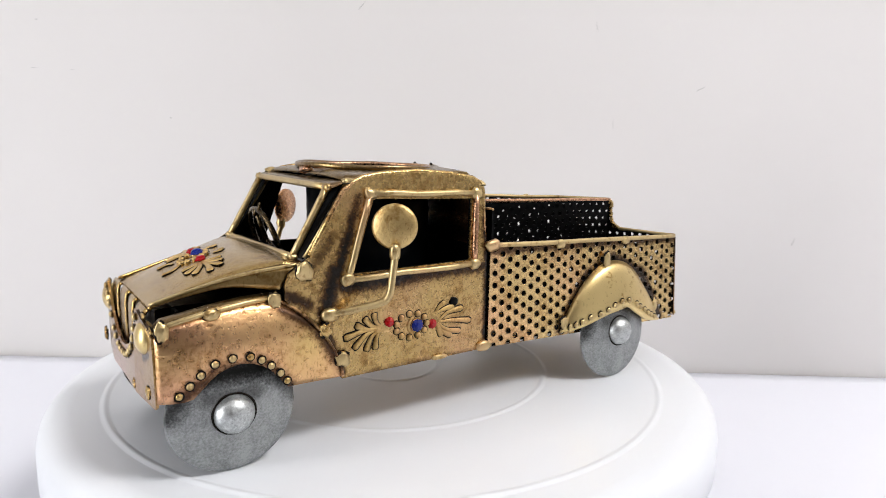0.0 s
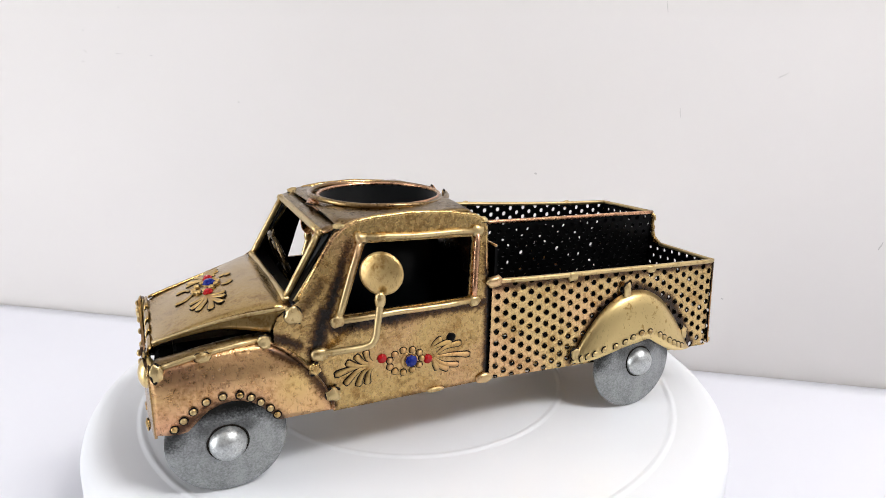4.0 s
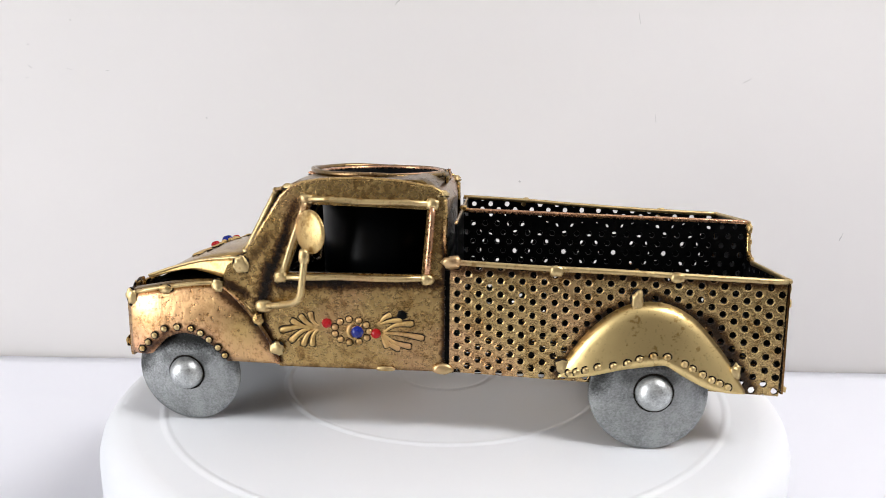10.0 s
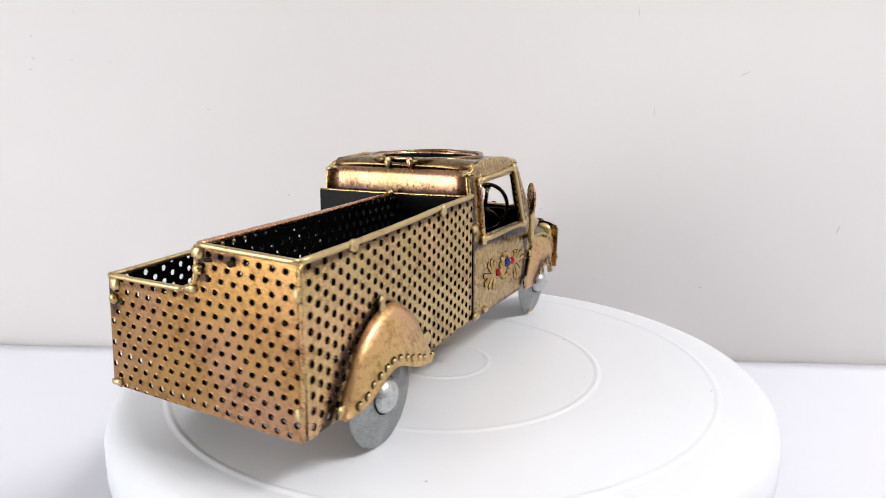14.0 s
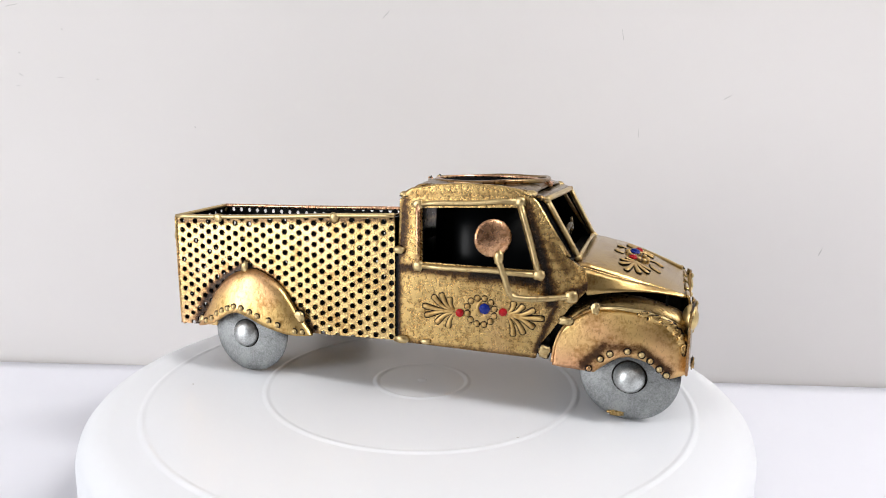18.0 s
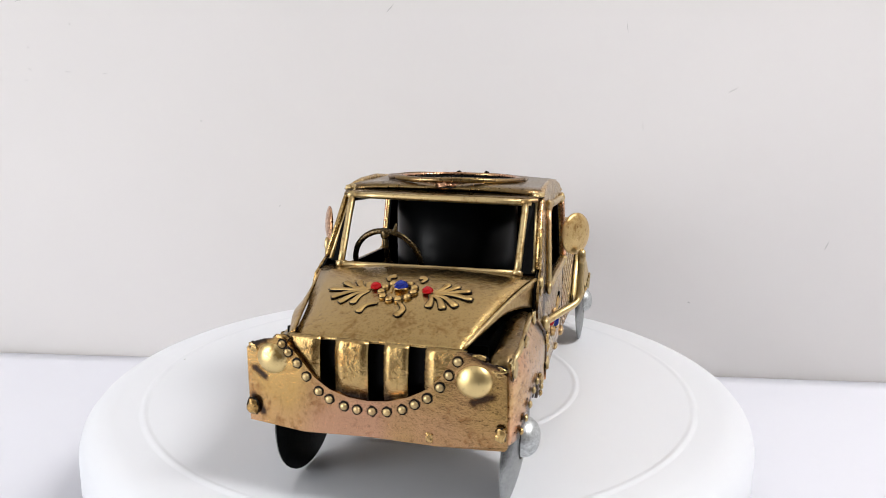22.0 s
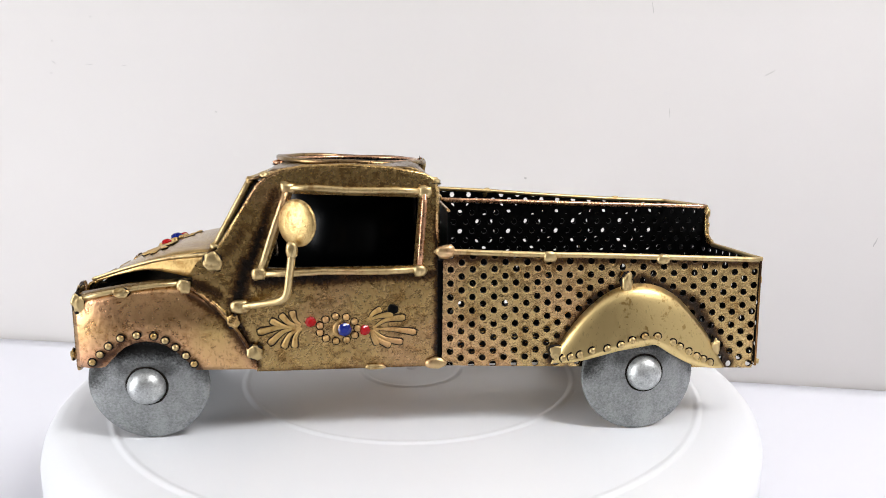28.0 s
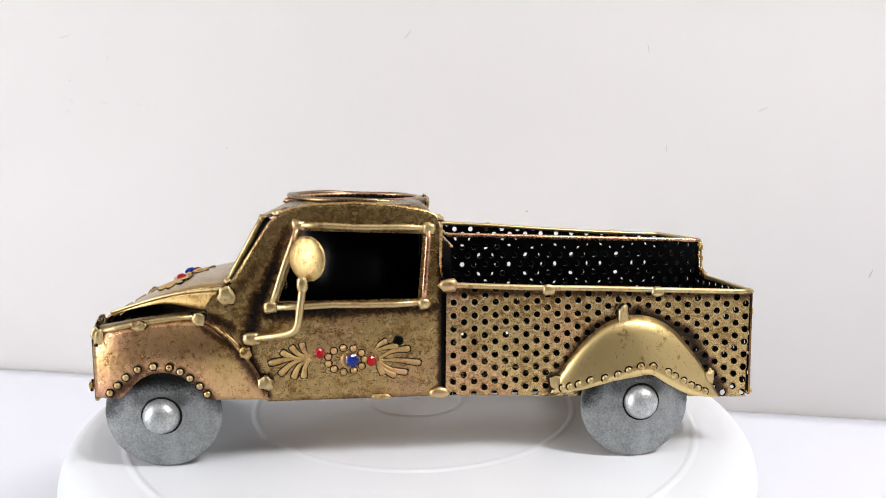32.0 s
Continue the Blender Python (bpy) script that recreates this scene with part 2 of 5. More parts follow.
M_FENDER_R = brass("copper_brass_fender_far", 0.6, 0.5, 0.46, [((55, -18, 25), (66, -18, 41), 4, 0.8), ((66, -18, 41), (78, -18, 49), 3.5, 0.8), ((74, -18, 23), (82, -18, 32), 4, 0.8), ((82, -18, 32), (96, -18, 32), 3.5, 0.7), ((96, -18, 32), (106, -18, 24), 3.5, 0.8)], 1.28, 0.85)
M_DARK = brass("blackened_brass", 0.9, 0.9, 0.34, (), 0.14)
M_LOOP = brass("dark_copper_wire", 0.8, 0.5, 0.36, (), 0.45, 0.5)
M_SKIRT = brass("dull_brass_skirt", 0.5, 0.3, 0.40, (), 0.85, 0.5)
PALE = (0.47, 0.355, 0.172)
M_GOLD = brass("pale_brass_fender", 0.3, -0.3, 0.45, (), 1.35, 0.3, (0.50, 0.38, 0.17))
M_MIRROR = brass("matt_brass_mirror", 0.35, 0.3, 0.52, (), 1.1, 0.9, (0.52, 0.37, 0.155))
M_ROD = brass("bright_brass_rod", 0.25, 0.1, 0.52, (), 1.15, 0.3, PALE)
M_COPPER = brass("copper_rod", 1.4, 0.15, 0.34, (), 0.95, 0.5)
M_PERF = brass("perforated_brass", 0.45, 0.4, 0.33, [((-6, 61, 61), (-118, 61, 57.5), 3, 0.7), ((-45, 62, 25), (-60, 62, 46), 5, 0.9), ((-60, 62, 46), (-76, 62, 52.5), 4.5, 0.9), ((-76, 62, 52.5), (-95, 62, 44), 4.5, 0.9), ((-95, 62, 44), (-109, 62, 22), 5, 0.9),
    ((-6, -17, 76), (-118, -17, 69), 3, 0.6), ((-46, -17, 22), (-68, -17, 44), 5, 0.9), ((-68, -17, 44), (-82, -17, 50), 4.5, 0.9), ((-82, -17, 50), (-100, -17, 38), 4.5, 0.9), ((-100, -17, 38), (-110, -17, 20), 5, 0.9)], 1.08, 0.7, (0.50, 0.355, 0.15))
# brightness 0.60 puts the tailgate's shade into its colour; the lines are wash
M_TAIL = brass("perforated_shaded_brass", 0.5, 0.5, 0.30, [((-119, 61, 58), (-119, 60, 48), 4, 0.8), ((-119, 21, 72), (-119, 20, 64), 4.5, 0.9), ((-119, 20, 70), (-119, 6, 69.5), 3, 0.8), ((-119, -17, 70), (-119, -17, 20), 2.5, 0.7), ((-119, 62, 56.5), (-119, 28, 57), 1.8, 0.5)], 0.60, 0.5, (0.56, 0.30, 0.08))
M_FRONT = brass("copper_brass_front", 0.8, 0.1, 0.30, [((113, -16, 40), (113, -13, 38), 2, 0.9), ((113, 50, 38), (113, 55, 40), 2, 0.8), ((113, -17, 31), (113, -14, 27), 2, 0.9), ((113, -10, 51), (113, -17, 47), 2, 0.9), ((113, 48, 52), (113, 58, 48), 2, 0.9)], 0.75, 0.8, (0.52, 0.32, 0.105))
# darker in two bands across the lower half of the cab back
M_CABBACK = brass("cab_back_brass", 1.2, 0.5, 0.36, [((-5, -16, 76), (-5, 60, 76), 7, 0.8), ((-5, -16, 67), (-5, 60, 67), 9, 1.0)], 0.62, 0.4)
M_BLACK = paint("black_enamel", (0.0012, 0.0013, 0.0014), 0.30, 0.3, 60, 0.0002)
M_BLACK.node_tree.nodes["Principled BSDF"].inputs["Specular IOR Level"].default_value = 0.07
M_CUP = paint("glossy_black_enamel", (0.0014, 0.0018, 0.0022), 0.32, 0.3, 60)
M_CUP.node_tree.nodes["Principled BSDF"].inputs["Specular IOR Level"].default_value = 0.10
M_SOOT = paint("dark_wash", (0.008, 0.006, 0.004), 0.55, 0.4, 300)
M_SOOT.node_tree.nodes["Principled BSDF"].inputs["Specular IOR Level"].default_value = 0.12
# upper lines paint the fender's shade on the discs; the two low ones are smudges
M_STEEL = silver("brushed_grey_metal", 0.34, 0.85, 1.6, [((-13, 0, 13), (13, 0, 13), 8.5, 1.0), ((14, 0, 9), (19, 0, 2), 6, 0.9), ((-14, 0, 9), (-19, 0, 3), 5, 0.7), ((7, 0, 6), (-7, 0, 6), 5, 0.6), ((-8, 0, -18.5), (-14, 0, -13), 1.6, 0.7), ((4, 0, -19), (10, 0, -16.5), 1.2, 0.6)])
M_HUB = silver("polished_grey_metal", 0.3, 1.5, 0.3)
M_RED, M_BLUE = gem("red_gem", (0.34, 0.004, 0.006)), gem("blue_gem", (0.004, 0.014, 0.17))
M_PLASTIC = paint("white_plastic", (0.705, 0.725, 0.760), 0.34, 0.01, 6)
M_SHEET = paint("white_table_sheet", (0.715, 0.725, 0.785), 0.55, 0.015, 8)
M_WALL = paint("white_wall_paint", (0.672, 0.652, 0.642), 0.7, 0.025, 5, 0.0002)
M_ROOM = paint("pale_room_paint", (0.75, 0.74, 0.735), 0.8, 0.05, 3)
# greys of the unseen walls, set for bounce and for reflections in the brass
M_DIM = paint("grey_unseen_wall", (0.40, 0.395, 0.395), 0.8, 0.05, 3)
M_DEEP = paint("dark_unseen_wall", (0.10, 0.09, 0.085), 0.8, 0.05, 3)
M_FLOOR = paint("brown_floor", (0.20, 0.17, 0.14), 0.5, 0.15, 4)
M_MARK = paint("pencil_mark", (0.46, 0.45, 0.44), 0.8, 0.2, 400)
M_WOOD = paint("table_wood", (0.25, 0.16, 0.09), 0.5, 0.2, 12)
M_LAMP, _nt, _b = nodes_of("lamp_glow")
_b.inputs["Emission Color"].default_value, _b.inputs["Emission Strength"].default_value = (1, 0.97, 0.93, 1), 6.0


# ---------------------------------------------------------------- mesh helpers (millimetres)
def part(name, bm, material, parent=None, label="", smooth=False, materials=()):
    me = bpy.data.meshes.new(name)
    bmesh.ops.recalc_face_normals(bm, faces=bm.faces)
    bm.to_mesh(me)
    bm.free()
    for mt in ((material,) + tuple(materials)):
        me.materials.append(mt)
    if smooth:
        me.polygons.foreach_set("use_smooth", [True] * len(me.polygons))
    ob = new(name, me)
    ob.parent = parent
    return tagged(ob, label)


def box(bm, a, b):
    x0, y0, z0 = mm(a)
    x1, y1, z1 = mm(b)
    v = [bm.verts.new(p) for p in ((x0, y0, z0), (x1, y0, z0), (x1, y1, z0), (x0, y1, z0), (x0, y0, z1), (x1, y0, z1), (x1, y1, z1), (x0, y1, z1))]
    for f in ((0, 3, 2, 1), (4, 5, 6, 7), (0, 1, 5, 4), (1, 2, 6, 5), (2, 3, 7, 6), (3, 0, 4, 7)):
        bm.faces.new([v[i] for i in f])
    return bm


def boxed(a, b):
    return box(bmesh.new(), a, b)


def smooth_path(pts, n=6, closed=False):
    """Catmull-Rom through the points."""
    P = [Vector(p) for p in pts]
    out, m = [], len(P)
    for i in range(m if closed else m - 1):
        p = [P[(i + k) % m] if closed else P[min(max(i + k, 0), m - 1)] for k in (-1, 0, 1, 2)]
        for j in range(n):
            t = j / n
            out.append(0.5 * (2 * p[1] + (p[2] - p[0]) * t + (2 * p[0] - 5 * p[1] + 4 * p[2] - p[3]) * t * t + (3 * p[1] - p[0] - 3 * p[2] + p[3]) * t ** 3))
    if not closed:
        out.append(P[-1])
    return out


def tube(bm, pts, radius, sides=8, closed=False, wobble=0.06, flat=1.0, axis=None):
    """A rod along points; radius: a number or one per point; flat squashes it along axis."""
    P = [Vector(p) for p in pts]
    n = len(P)
    rings, up = [], Vector((0.13, 0.21, 0.97)).normalized()
    for i, p in enumerate(P):
        d = (P[(i + 1) % n] - P[i - 1]) if closed else (P[min(i + 1, n - 1)] - P[max(i - 1, 0)])
        d.normalize()
        a = axis.copy() if axis else up - d * up.dot(d)
        a = (a - d * a.dot(d)).normalized()
        b = d.cross(a)
        r = radius[i] if isinstance(radius, (list, tuple)) else radius
        r *= 1 + wobble * noise.noise(p * 0.35)
        ring = []
        for k in range(sides):
            t = 2 * math.pi * k / sides
            ring.append(bm.verts.new((p + a * (r * flat * math.sin(t)) + b * (r * math.cos(t))) / 1000))
        rings.append(ring)
    for i in range(n if closed else n - 1):
        q, w = rings[i], rings[(i + 1) % n]
        for k in range(sides):
            bm.faces.new((q[k], q[(k + 1) % sides], w[(k + 1) % sides], w[k]))
    if not closed:
        bm.faces.new(rings[0][::-1])
        bm.faces.new(rings[-1])
    return bm


def blob(bm, centre, size, seed=0, sub=2, rough=0.42):
    """A lump of weld metal."""
    q = bmesh.ops.create_icosphere(bm, subdivisions=sub, radius=1)["verts"]
    c, s = Vector(centre), Vector(size)
    for v in q:
        v.co = Vector([math.copysign(abs(x) ** 0.8, x) for x in v.co])
        k = 1 + rough * noise.noise(v.co * 1.7 + Vector((seed * 3.1, seed, 0)))
        v.co = (c + Vector((v.co.x * s.x, v.co.y * s.y, v.co.z * s.z)) * k) / 1000
    return bm


def plate(bm, poly, to3, thick, holes=()):
    """A flat sheet from an outline (and openings) in two coordinates; to3(u, v, offset) gives the place."""
    loops = [list(poly)] + [list(h) for h in holes]
    front, edges = [], []
    for lp in loops:
        vs = [bm.verts.new(mm(to3(u, v, thick / 2))) for u, v in lp]
        edges += [bm.edges.new((vs[i], vs[(i + 1) % len(vs)])) for i in range(len(vs))]
        front.append(vs)
    made = bmesh.ops.triangle_fill(bm, use_beauty=True, use_dissolve=False, edges=edges)
    faces = [f for f in made["geom"] if isinstance(f, bmesh.types.BMFace)]
    back = {}
    for lp, vs in zip(loops, front):
        for (u, v), w in zip(lp, vs):
            back[w] = bm.verts.new(mm(to3(u, v, -thick / 2)))
    for f in faces:
        bm.faces.new([back[v] for v in reversed(f.verts)])
    for vs in front:
        for i in range(len(vs)):
            a, b = vs[i], vs[(i + 1) % len(vs)]
            bm.faces.new((a, b, back[b], back[a]))
    return bm


def clip(poly, a, b):
    """The part of a polygon to the left of the line a-b."""
    out = []
    for i in range(len(poly)):
        p, q = poly[i], poly[(i + 1) % len(poly)]
        dp = (b[0] - a[0]) * (p[1] - a[1]) - (b[1] - a[1]) * (p[0] - a[0])
        dq = (b[0] - a[0]) * (q[1] - a[1]) - (b[1] - a[1]) * (q[0] - a[0])
        if dp >= 0:
            out.append(p)
        if (dp >= 0) != (dq >= 0):
            t = dp / (dp - dq)
            out.append((p[0] + (q[0] - p[0]) * t, p[1] + (q[1] - p[1]) * t))
    return out


def perforated(regions, to3, du, dv, r, thick, shift=(0, 0), tilt=0.0, lip=0.09):
    """A perforated sheet over convex regions (counter-clockwise outlines): front brass (slot 0), back black (slot 1).
    tilt turns the rows of holes (degrees); lip is the raised burr round each hole."""
    bm = bmesh.new()
    seen = {}
    ct, st = math.cos(radians(tilt)), math.sin(radians(tilt))
    place = to3
    regions = [[(u * ct + v * st, v * ct - u * st) for u, v in reg] for reg in regions]

    def to3(u, v, o):
        return place(u * ct - v * st, v * ct + u * st, o)

    def vert(u, v, o):
        key = (round(u, 3), round(v, 3), o)
        if key not in seen:
            seen[key] = bm.verts.new(mm(to3(u, v, o)))
        return seen[key]

    def face(loop, o, slot, flip):
        vs = []
        for u, v in loop:
            w = vert(u, v, o)
            if w not in vs:
                vs.append(w)
        if len(vs) > 2:
            try:
                f = bm.faces.new(vs[::-1] if flip else vs)
                f.material_index = slot
            except ValueError:
                pass

    ca = math.atan2(dv, du)
    angles = sorted([ca, math.pi - ca, math.pi + ca, 2 * math.pi - ca] + [k * math.pi / 4 + 0.001 for k in range(8)])
    for reg in regions:
        us, vs_ = [p[0] for p in reg], [p[1] for p in reg]
        for i in range(int((min(us) - shift[0]) // du) - 1, int((max(us) - shift[0]) // du) + 2):
            for j in range(int((min(vs_) - shift[1]) // dv) - 2, int((max(vs_) - shift[1]) // dv) + 2):
                cu, cv = shift[0] + (i + 0.5) * du, shift[1] + (j + 0.5 + 0.5 * (i % 2)) * dv
                inner, outer, deep = [], [], []
                for t in angles:
                    c, s = math.cos(t), math.sin(t)
                    k = min(du / 2 / max(abs(c), 1e-6), dv / 2 / max(abs(s), 1e-6))
                    inner.append((cu + 1.08 * r * c, cv + 1.08 * r * s))
                    deep.append((cu + 0.95 * r * c, cv + 0.95 * r * s))
                    outer.append((cu + k * c, cv + k * s))
                m, whole = len(angles), True
                for k in range(m):
                    quad = [inner[k], outer[k], outer[(k + 1) % m], inner[(k + 1) % m]]
                    cut = quad
                    for e in range(len(reg)):
                        cut = clip(cut, reg[e], reg[(e + 1) % len(reg)])
                        if len(cut) < 3:
                            break
                    if len(cut) < 3:
                        whole = False
                        continue
                    if len(cut) != 4 or any(abs(p[0] - q[0]) + abs(p[1] - q[1]) > 1e-6 for p, q in zip(cut, quad)):
                        whole = False
                    if lip and len(cut) == 4 and cut == quad:
                        n = (k + 1) % m
                        hi = [(cu + 1.24 * r * math.cos(angles[i]), cv + 1.24 * r * math.sin(angles[i])) for i in (k, n)]
                        ft = [(cu + 1.48 * r * math.cos(angles[i]), cv + 1.48 * r * math.sin(angles[i])) for i in (k, n)]
                        a, b = vert(*hi[0], thick / 2 + lip), vert(*hi[1], thick / 2 + lip)
                        c, d = vert(*ft[0], thick / 2), vert(*ft[1], thick / 2)
                        bm.faces.new((vert(*inner[k], thick / 2), a, b, vert(*inner[n], thick / 2)))
                        bm.faces.new((a, c, d, b))
                        bm.faces.new((c, vert(*outer[k], thick / 2), vert(*outer[n], thick / 2), d))
                    else:
                        face(cut, thick / 2, 0, False)
                    if len(cut) == 4 and cut == quad:
                        cut = [deep[k], outer[k], outer[(k + 1) % m], deep[(k + 1) % m]]
                    face(cut, -thick / 2, 1, True)
                if whole:
                    for k in range(m):
                        a, b, c, d = inner[k], inner[(k + 1) % m], deep[(k + 1) % m], deep[k]
                        f = bm.faces.new((vert(*a, thick / 2), vert(*b, thick / 2), vert(*c, -thick / 2), vert(*d, -thick / 2)))
                        f.material_index = 1
        for e in range(len(reg)):
            a, b = reg[e], reg[(e + 1) % len(reg)]
            if abs(a[0] - b[0]) < 1e-6 and not tilt:
                continue
            q = [bm.verts.new(mm(to3(*p, o))) for p, o in ((a, thick / 2), (b, thick / 2), (b, -thick / 2), (a, -thick / 2))]
            bm.faces.new(q)
    return bm


def raw_part(name, bm, materials, parent, label=""):
    me = bpy.data.meshes.new(name)
    bm.to_mesh(me)
    bm.free()
    for mt in materials:
        me.materials.append(mt)
    ob = new(name, me)
    ob.parent = parent
    return tagged(ob, label)


def lathe(profile, n=96):
    """A turned form from (radius, height) in metres."""
    bm = bmesh.new()
    rings = []
    for r, z in profile:
        rings.append([bm.verts.new((r * math.cos(2 * math.pi * k / n), r * math.sin(2 * math.pi * k / n), z)) for k in range(n)] if r > 1e-6 else [bm.verts.new((0, 0, z))])
    for a, b in zip(rings, rings[1:]):
        for k in range(n):
            p = [a[k % len(a)], a[(k + 1) % len(a)], b[(k + 1) % len(b)], b[k % len(b)]]
            q = []
            for v in p:
                if v not in q:
                    q.append(v)
            if len(q) > 2:
                bm.faces.new(q)
    return bm


# ---------------------------------------------------------------- the room
TABLE_Z, WALL_Y = -0.0625, 0.1745


def build_room():
    bm = boxed((-1500, WALL_Y * 1000, TABLE_Z * 1000 - 2), (1500, WALL_Y * 1000 + 60, 1600))
    wall = part("wall_north", bm, M_WALL)
    tagged(wall, "plain off-white painted wall with faint scuffs", "wall", kind="structure")
    # unseen closing walls; the dark south one stands in for an unlit room
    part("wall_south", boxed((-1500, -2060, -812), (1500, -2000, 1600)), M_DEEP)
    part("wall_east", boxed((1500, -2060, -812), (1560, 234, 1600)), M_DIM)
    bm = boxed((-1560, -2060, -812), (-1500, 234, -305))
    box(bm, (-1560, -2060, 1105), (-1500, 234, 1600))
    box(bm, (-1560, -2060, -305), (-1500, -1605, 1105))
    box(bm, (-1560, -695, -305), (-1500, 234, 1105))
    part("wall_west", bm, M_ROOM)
    part("floor", boxed((-1560, -2060, -872), (1560, 234, -812)), M_FLOOR)
    part("ceiling", boxed((-1560, -2060, 1600), (1560, 234, 1660)), M_ROOM)
    part("wall_north_lower", boxed((-1500, 200, -812), (1500, 234, TABLE_Z * 1000 - 30)), M_ROOM)
    for n, lab in (("wall_south", "unseen wall, kept dark to dim the reflections"), ("wall_east", "unseen wall, greyed to limit the bounced light"), ("wall_west", "plain pale room wall"),
                   ("floor", "dull brown floor"), ("ceiling", "plain pale ceiling"), ("wall_north_lower", "wall below the table")):
        tagged(bpy.data.objects[n], lab, n.split("_")[0], kind="structure")
    # scuffs on the wall: x, z, length, tilt, width
    for x, z, ln, tilt, w in ((-39.7, 191.3, 7, 50, 0.7), (192.3, 139.5, 6.5, 32, 0.6), (264.8, 35.2, 6, 70, 0.8), (43.7, 71.8, 1.6, 20, 1.4),
                              (174.4, -8.2, 1.7, 0, 1.0), (119.6, 179.5, 7, 100, 0.4), (60, 47, 1.8, 0, 0.7), (-300, 196, 9, 15, 0.5), (-120, 55, 1.4, 60, 0.8), (134, 115, 6, 95, 0.35), (-266, 180, 1.1, 0, 0.9), (-298, 164, 1.1, 30, 0.9), (-298, 149, 3.4, -30, 0.5), (-301, 141.5, 2.6, 10, 0.5), (-243, 146.5, 2.6, 5, 0.5), (-270, 147.5, 5, 3, 0.35), (-175, 114.5, 1.2, 0, 0.8)):
        c, s = math.cos(radians(tilt)), math.sin(radians(tilt))
        pts = [(x + c * ln * (k / 4 - 0.5), WALL_Y * 1000 - 0.05, z + s * ln * (k / 4 - 0.5) + 0.3 * math.sin(k * 1.7)) for k in range(5)]
        part("scuff", tube(bmesh.new(), pts, [w * 0.25, w * 0.5, w * 0.5, w * 0.35, w * 0.15], 6, flat=0.15, axis=Vector((0, 1, 0))), M_MARK, wall)
    table = tagged(new("table"), "wooden table under a white sheet", "table")
    table.location = (0, -0.25, -0.812)
    top = part("tabletop", boxed((-800, -160, 718), (800, 420, 746)), M_WOOD, table)
    for x in (-740, 740):
        for y in (-110, 360):
            part("leg", boxed((x - 25, y - 25, 0), (x + 25, y + 25, 718)), M_WOOD, table)
    bm = bmesh.new()
    n = 40
    grid = [[bm.verts.new((-0.79 + 1.58 * i / n, -0.40 + (WALL_Y - (0.0032 if i < 14 else 0.0014) + 0.40) * j / n, TABLE_Z + 0.0008 * noise.noise(Vector((i * 0.31, j * 0.31, 0))) * (1 if j < n - 2 else 0.3))) for j in range(n + 1)] for i in range(n + 1)]
    for i in range(n):
        for j in range(n):
            bm.faces.new((grid[i][j], grid[i + 1][j], grid[i + 1][j + 1], grid[i][j + 1]))
    low = bmesh.ops.extrude_face_region(bm, geom=list(bm.faces))
    for v in [g for g in low["geom"] if isinstance(g, bmesh.types.BMVert)]:
        v.co.z = TABLE_Z - 0.0034
    sheet = part("table_sheet", bm, M_SHEET, smooth=True)
    tagged(sheet, "smooth white sheet spread over the table", "sheet")
    lamp = tagged(new("ceiling_light"), "white rectangular ceiling light, switched on", "lamp")
    part("frame", boxed((830, -775, 1570), (1490, -325, 1600)), M_ROOM, lamp)
    part("diffuser", boxed((850, -750, 1562), (1470, -350, 1570)), M_LAMP, lamp)


def build_turntable():
    tt = tagged(new("turntable"), "round white plastic cake turntable with raised rings", "turntable")
    R = 0.14

    def ridge(r, h=0.0004, w=0.0014):
        return [(r - w - 0.0006, 0), (r - w, 0), (r - w * 0.5, h * 0.8), (r, h), (r + w * 0.5, h * 0.8), (r + w, 0), (r + w + 0.0006, 0)]
    prof = [(0, 0.0)] + ridge(0.0209) + ridge(0.0695) + ridge(0.1176) + [(0.1285, 0), (0.129, 0), (0.1335, -0.0004), (0.1368, -0.0018), (0.139, -0.0044), (R, -0.008), (R, -0.019), (0.1385, -0.0205), (0.136, -0.0205), (0.136, -0.0195), (0.1355, -0.0095), (0.135, -0.009), (0.02, -0.0085)]
    part("disc", lathe(prof, 160), M_PLASTIC, tt, smooth=True)
    part("spindle_boss", lathe([(0, 0.0004), (0.0016, 0.0004), (0.0022, 0.0001)], 24), M_PLASTIC, tt, smooth=True)
    for x, y, r in ((54.0, -41.5, 0.55), (-93.7, -41.3, 0.5), (19.9, -113.7, 0.45)):
        a = radians(LEAN + 180)
        p = (x * math.cos(a) - y * math.sin(a), x * math.sin(a) + y * math.cos(a), 0.05)
        part("speck", blob(bmesh.new(), p, (r, r * 0.8, 0.12), int(x), 2, 0.4), M_MARK, tt, "tiny grey speck", True)
    base = tagged(new("cake_stand"), "white plastic pedestal standing on the table sheet", "stand")
    base.location = (0, 0, TABLE_Z)
    h = -TABLE_Z - 0.0088
    part("foot", lathe([(0, 0.0012), (0.08, 0.0012), (0.081, 0.003), (0.079, 0.008), (0.05, 0.016), (0.024, 0.024), (0.02, 0.035), (0.02, h), (0, h)], 96), M_PLASTIC, base, smooth=True)
    return tt


# ---------------------------------------------------------------- the truck
YL, YR = 61.0, -16.5


def arc_grid(rows, thick, name, mat, parent, label="", smooth=True, back=None):
    """A curved sheet from rows of points, with thickness along its normals."""
    bm = bmesh.new()
    V = [[bm.verts.new(mm(p)) for p in row] for row in rows]
    for a, b in zip(V, V[1:]):
        for k in range(len(a) - 1):
            bm.faces.new((a[k], a[k + 1], b[k + 1], b[k]))
    bm.normal_update()
    bmesh.ops.solidify(bm, geom=list(bm.faces), thickness=thick / 1000)
    return part(name, bm, mat, parent, label, smooth)


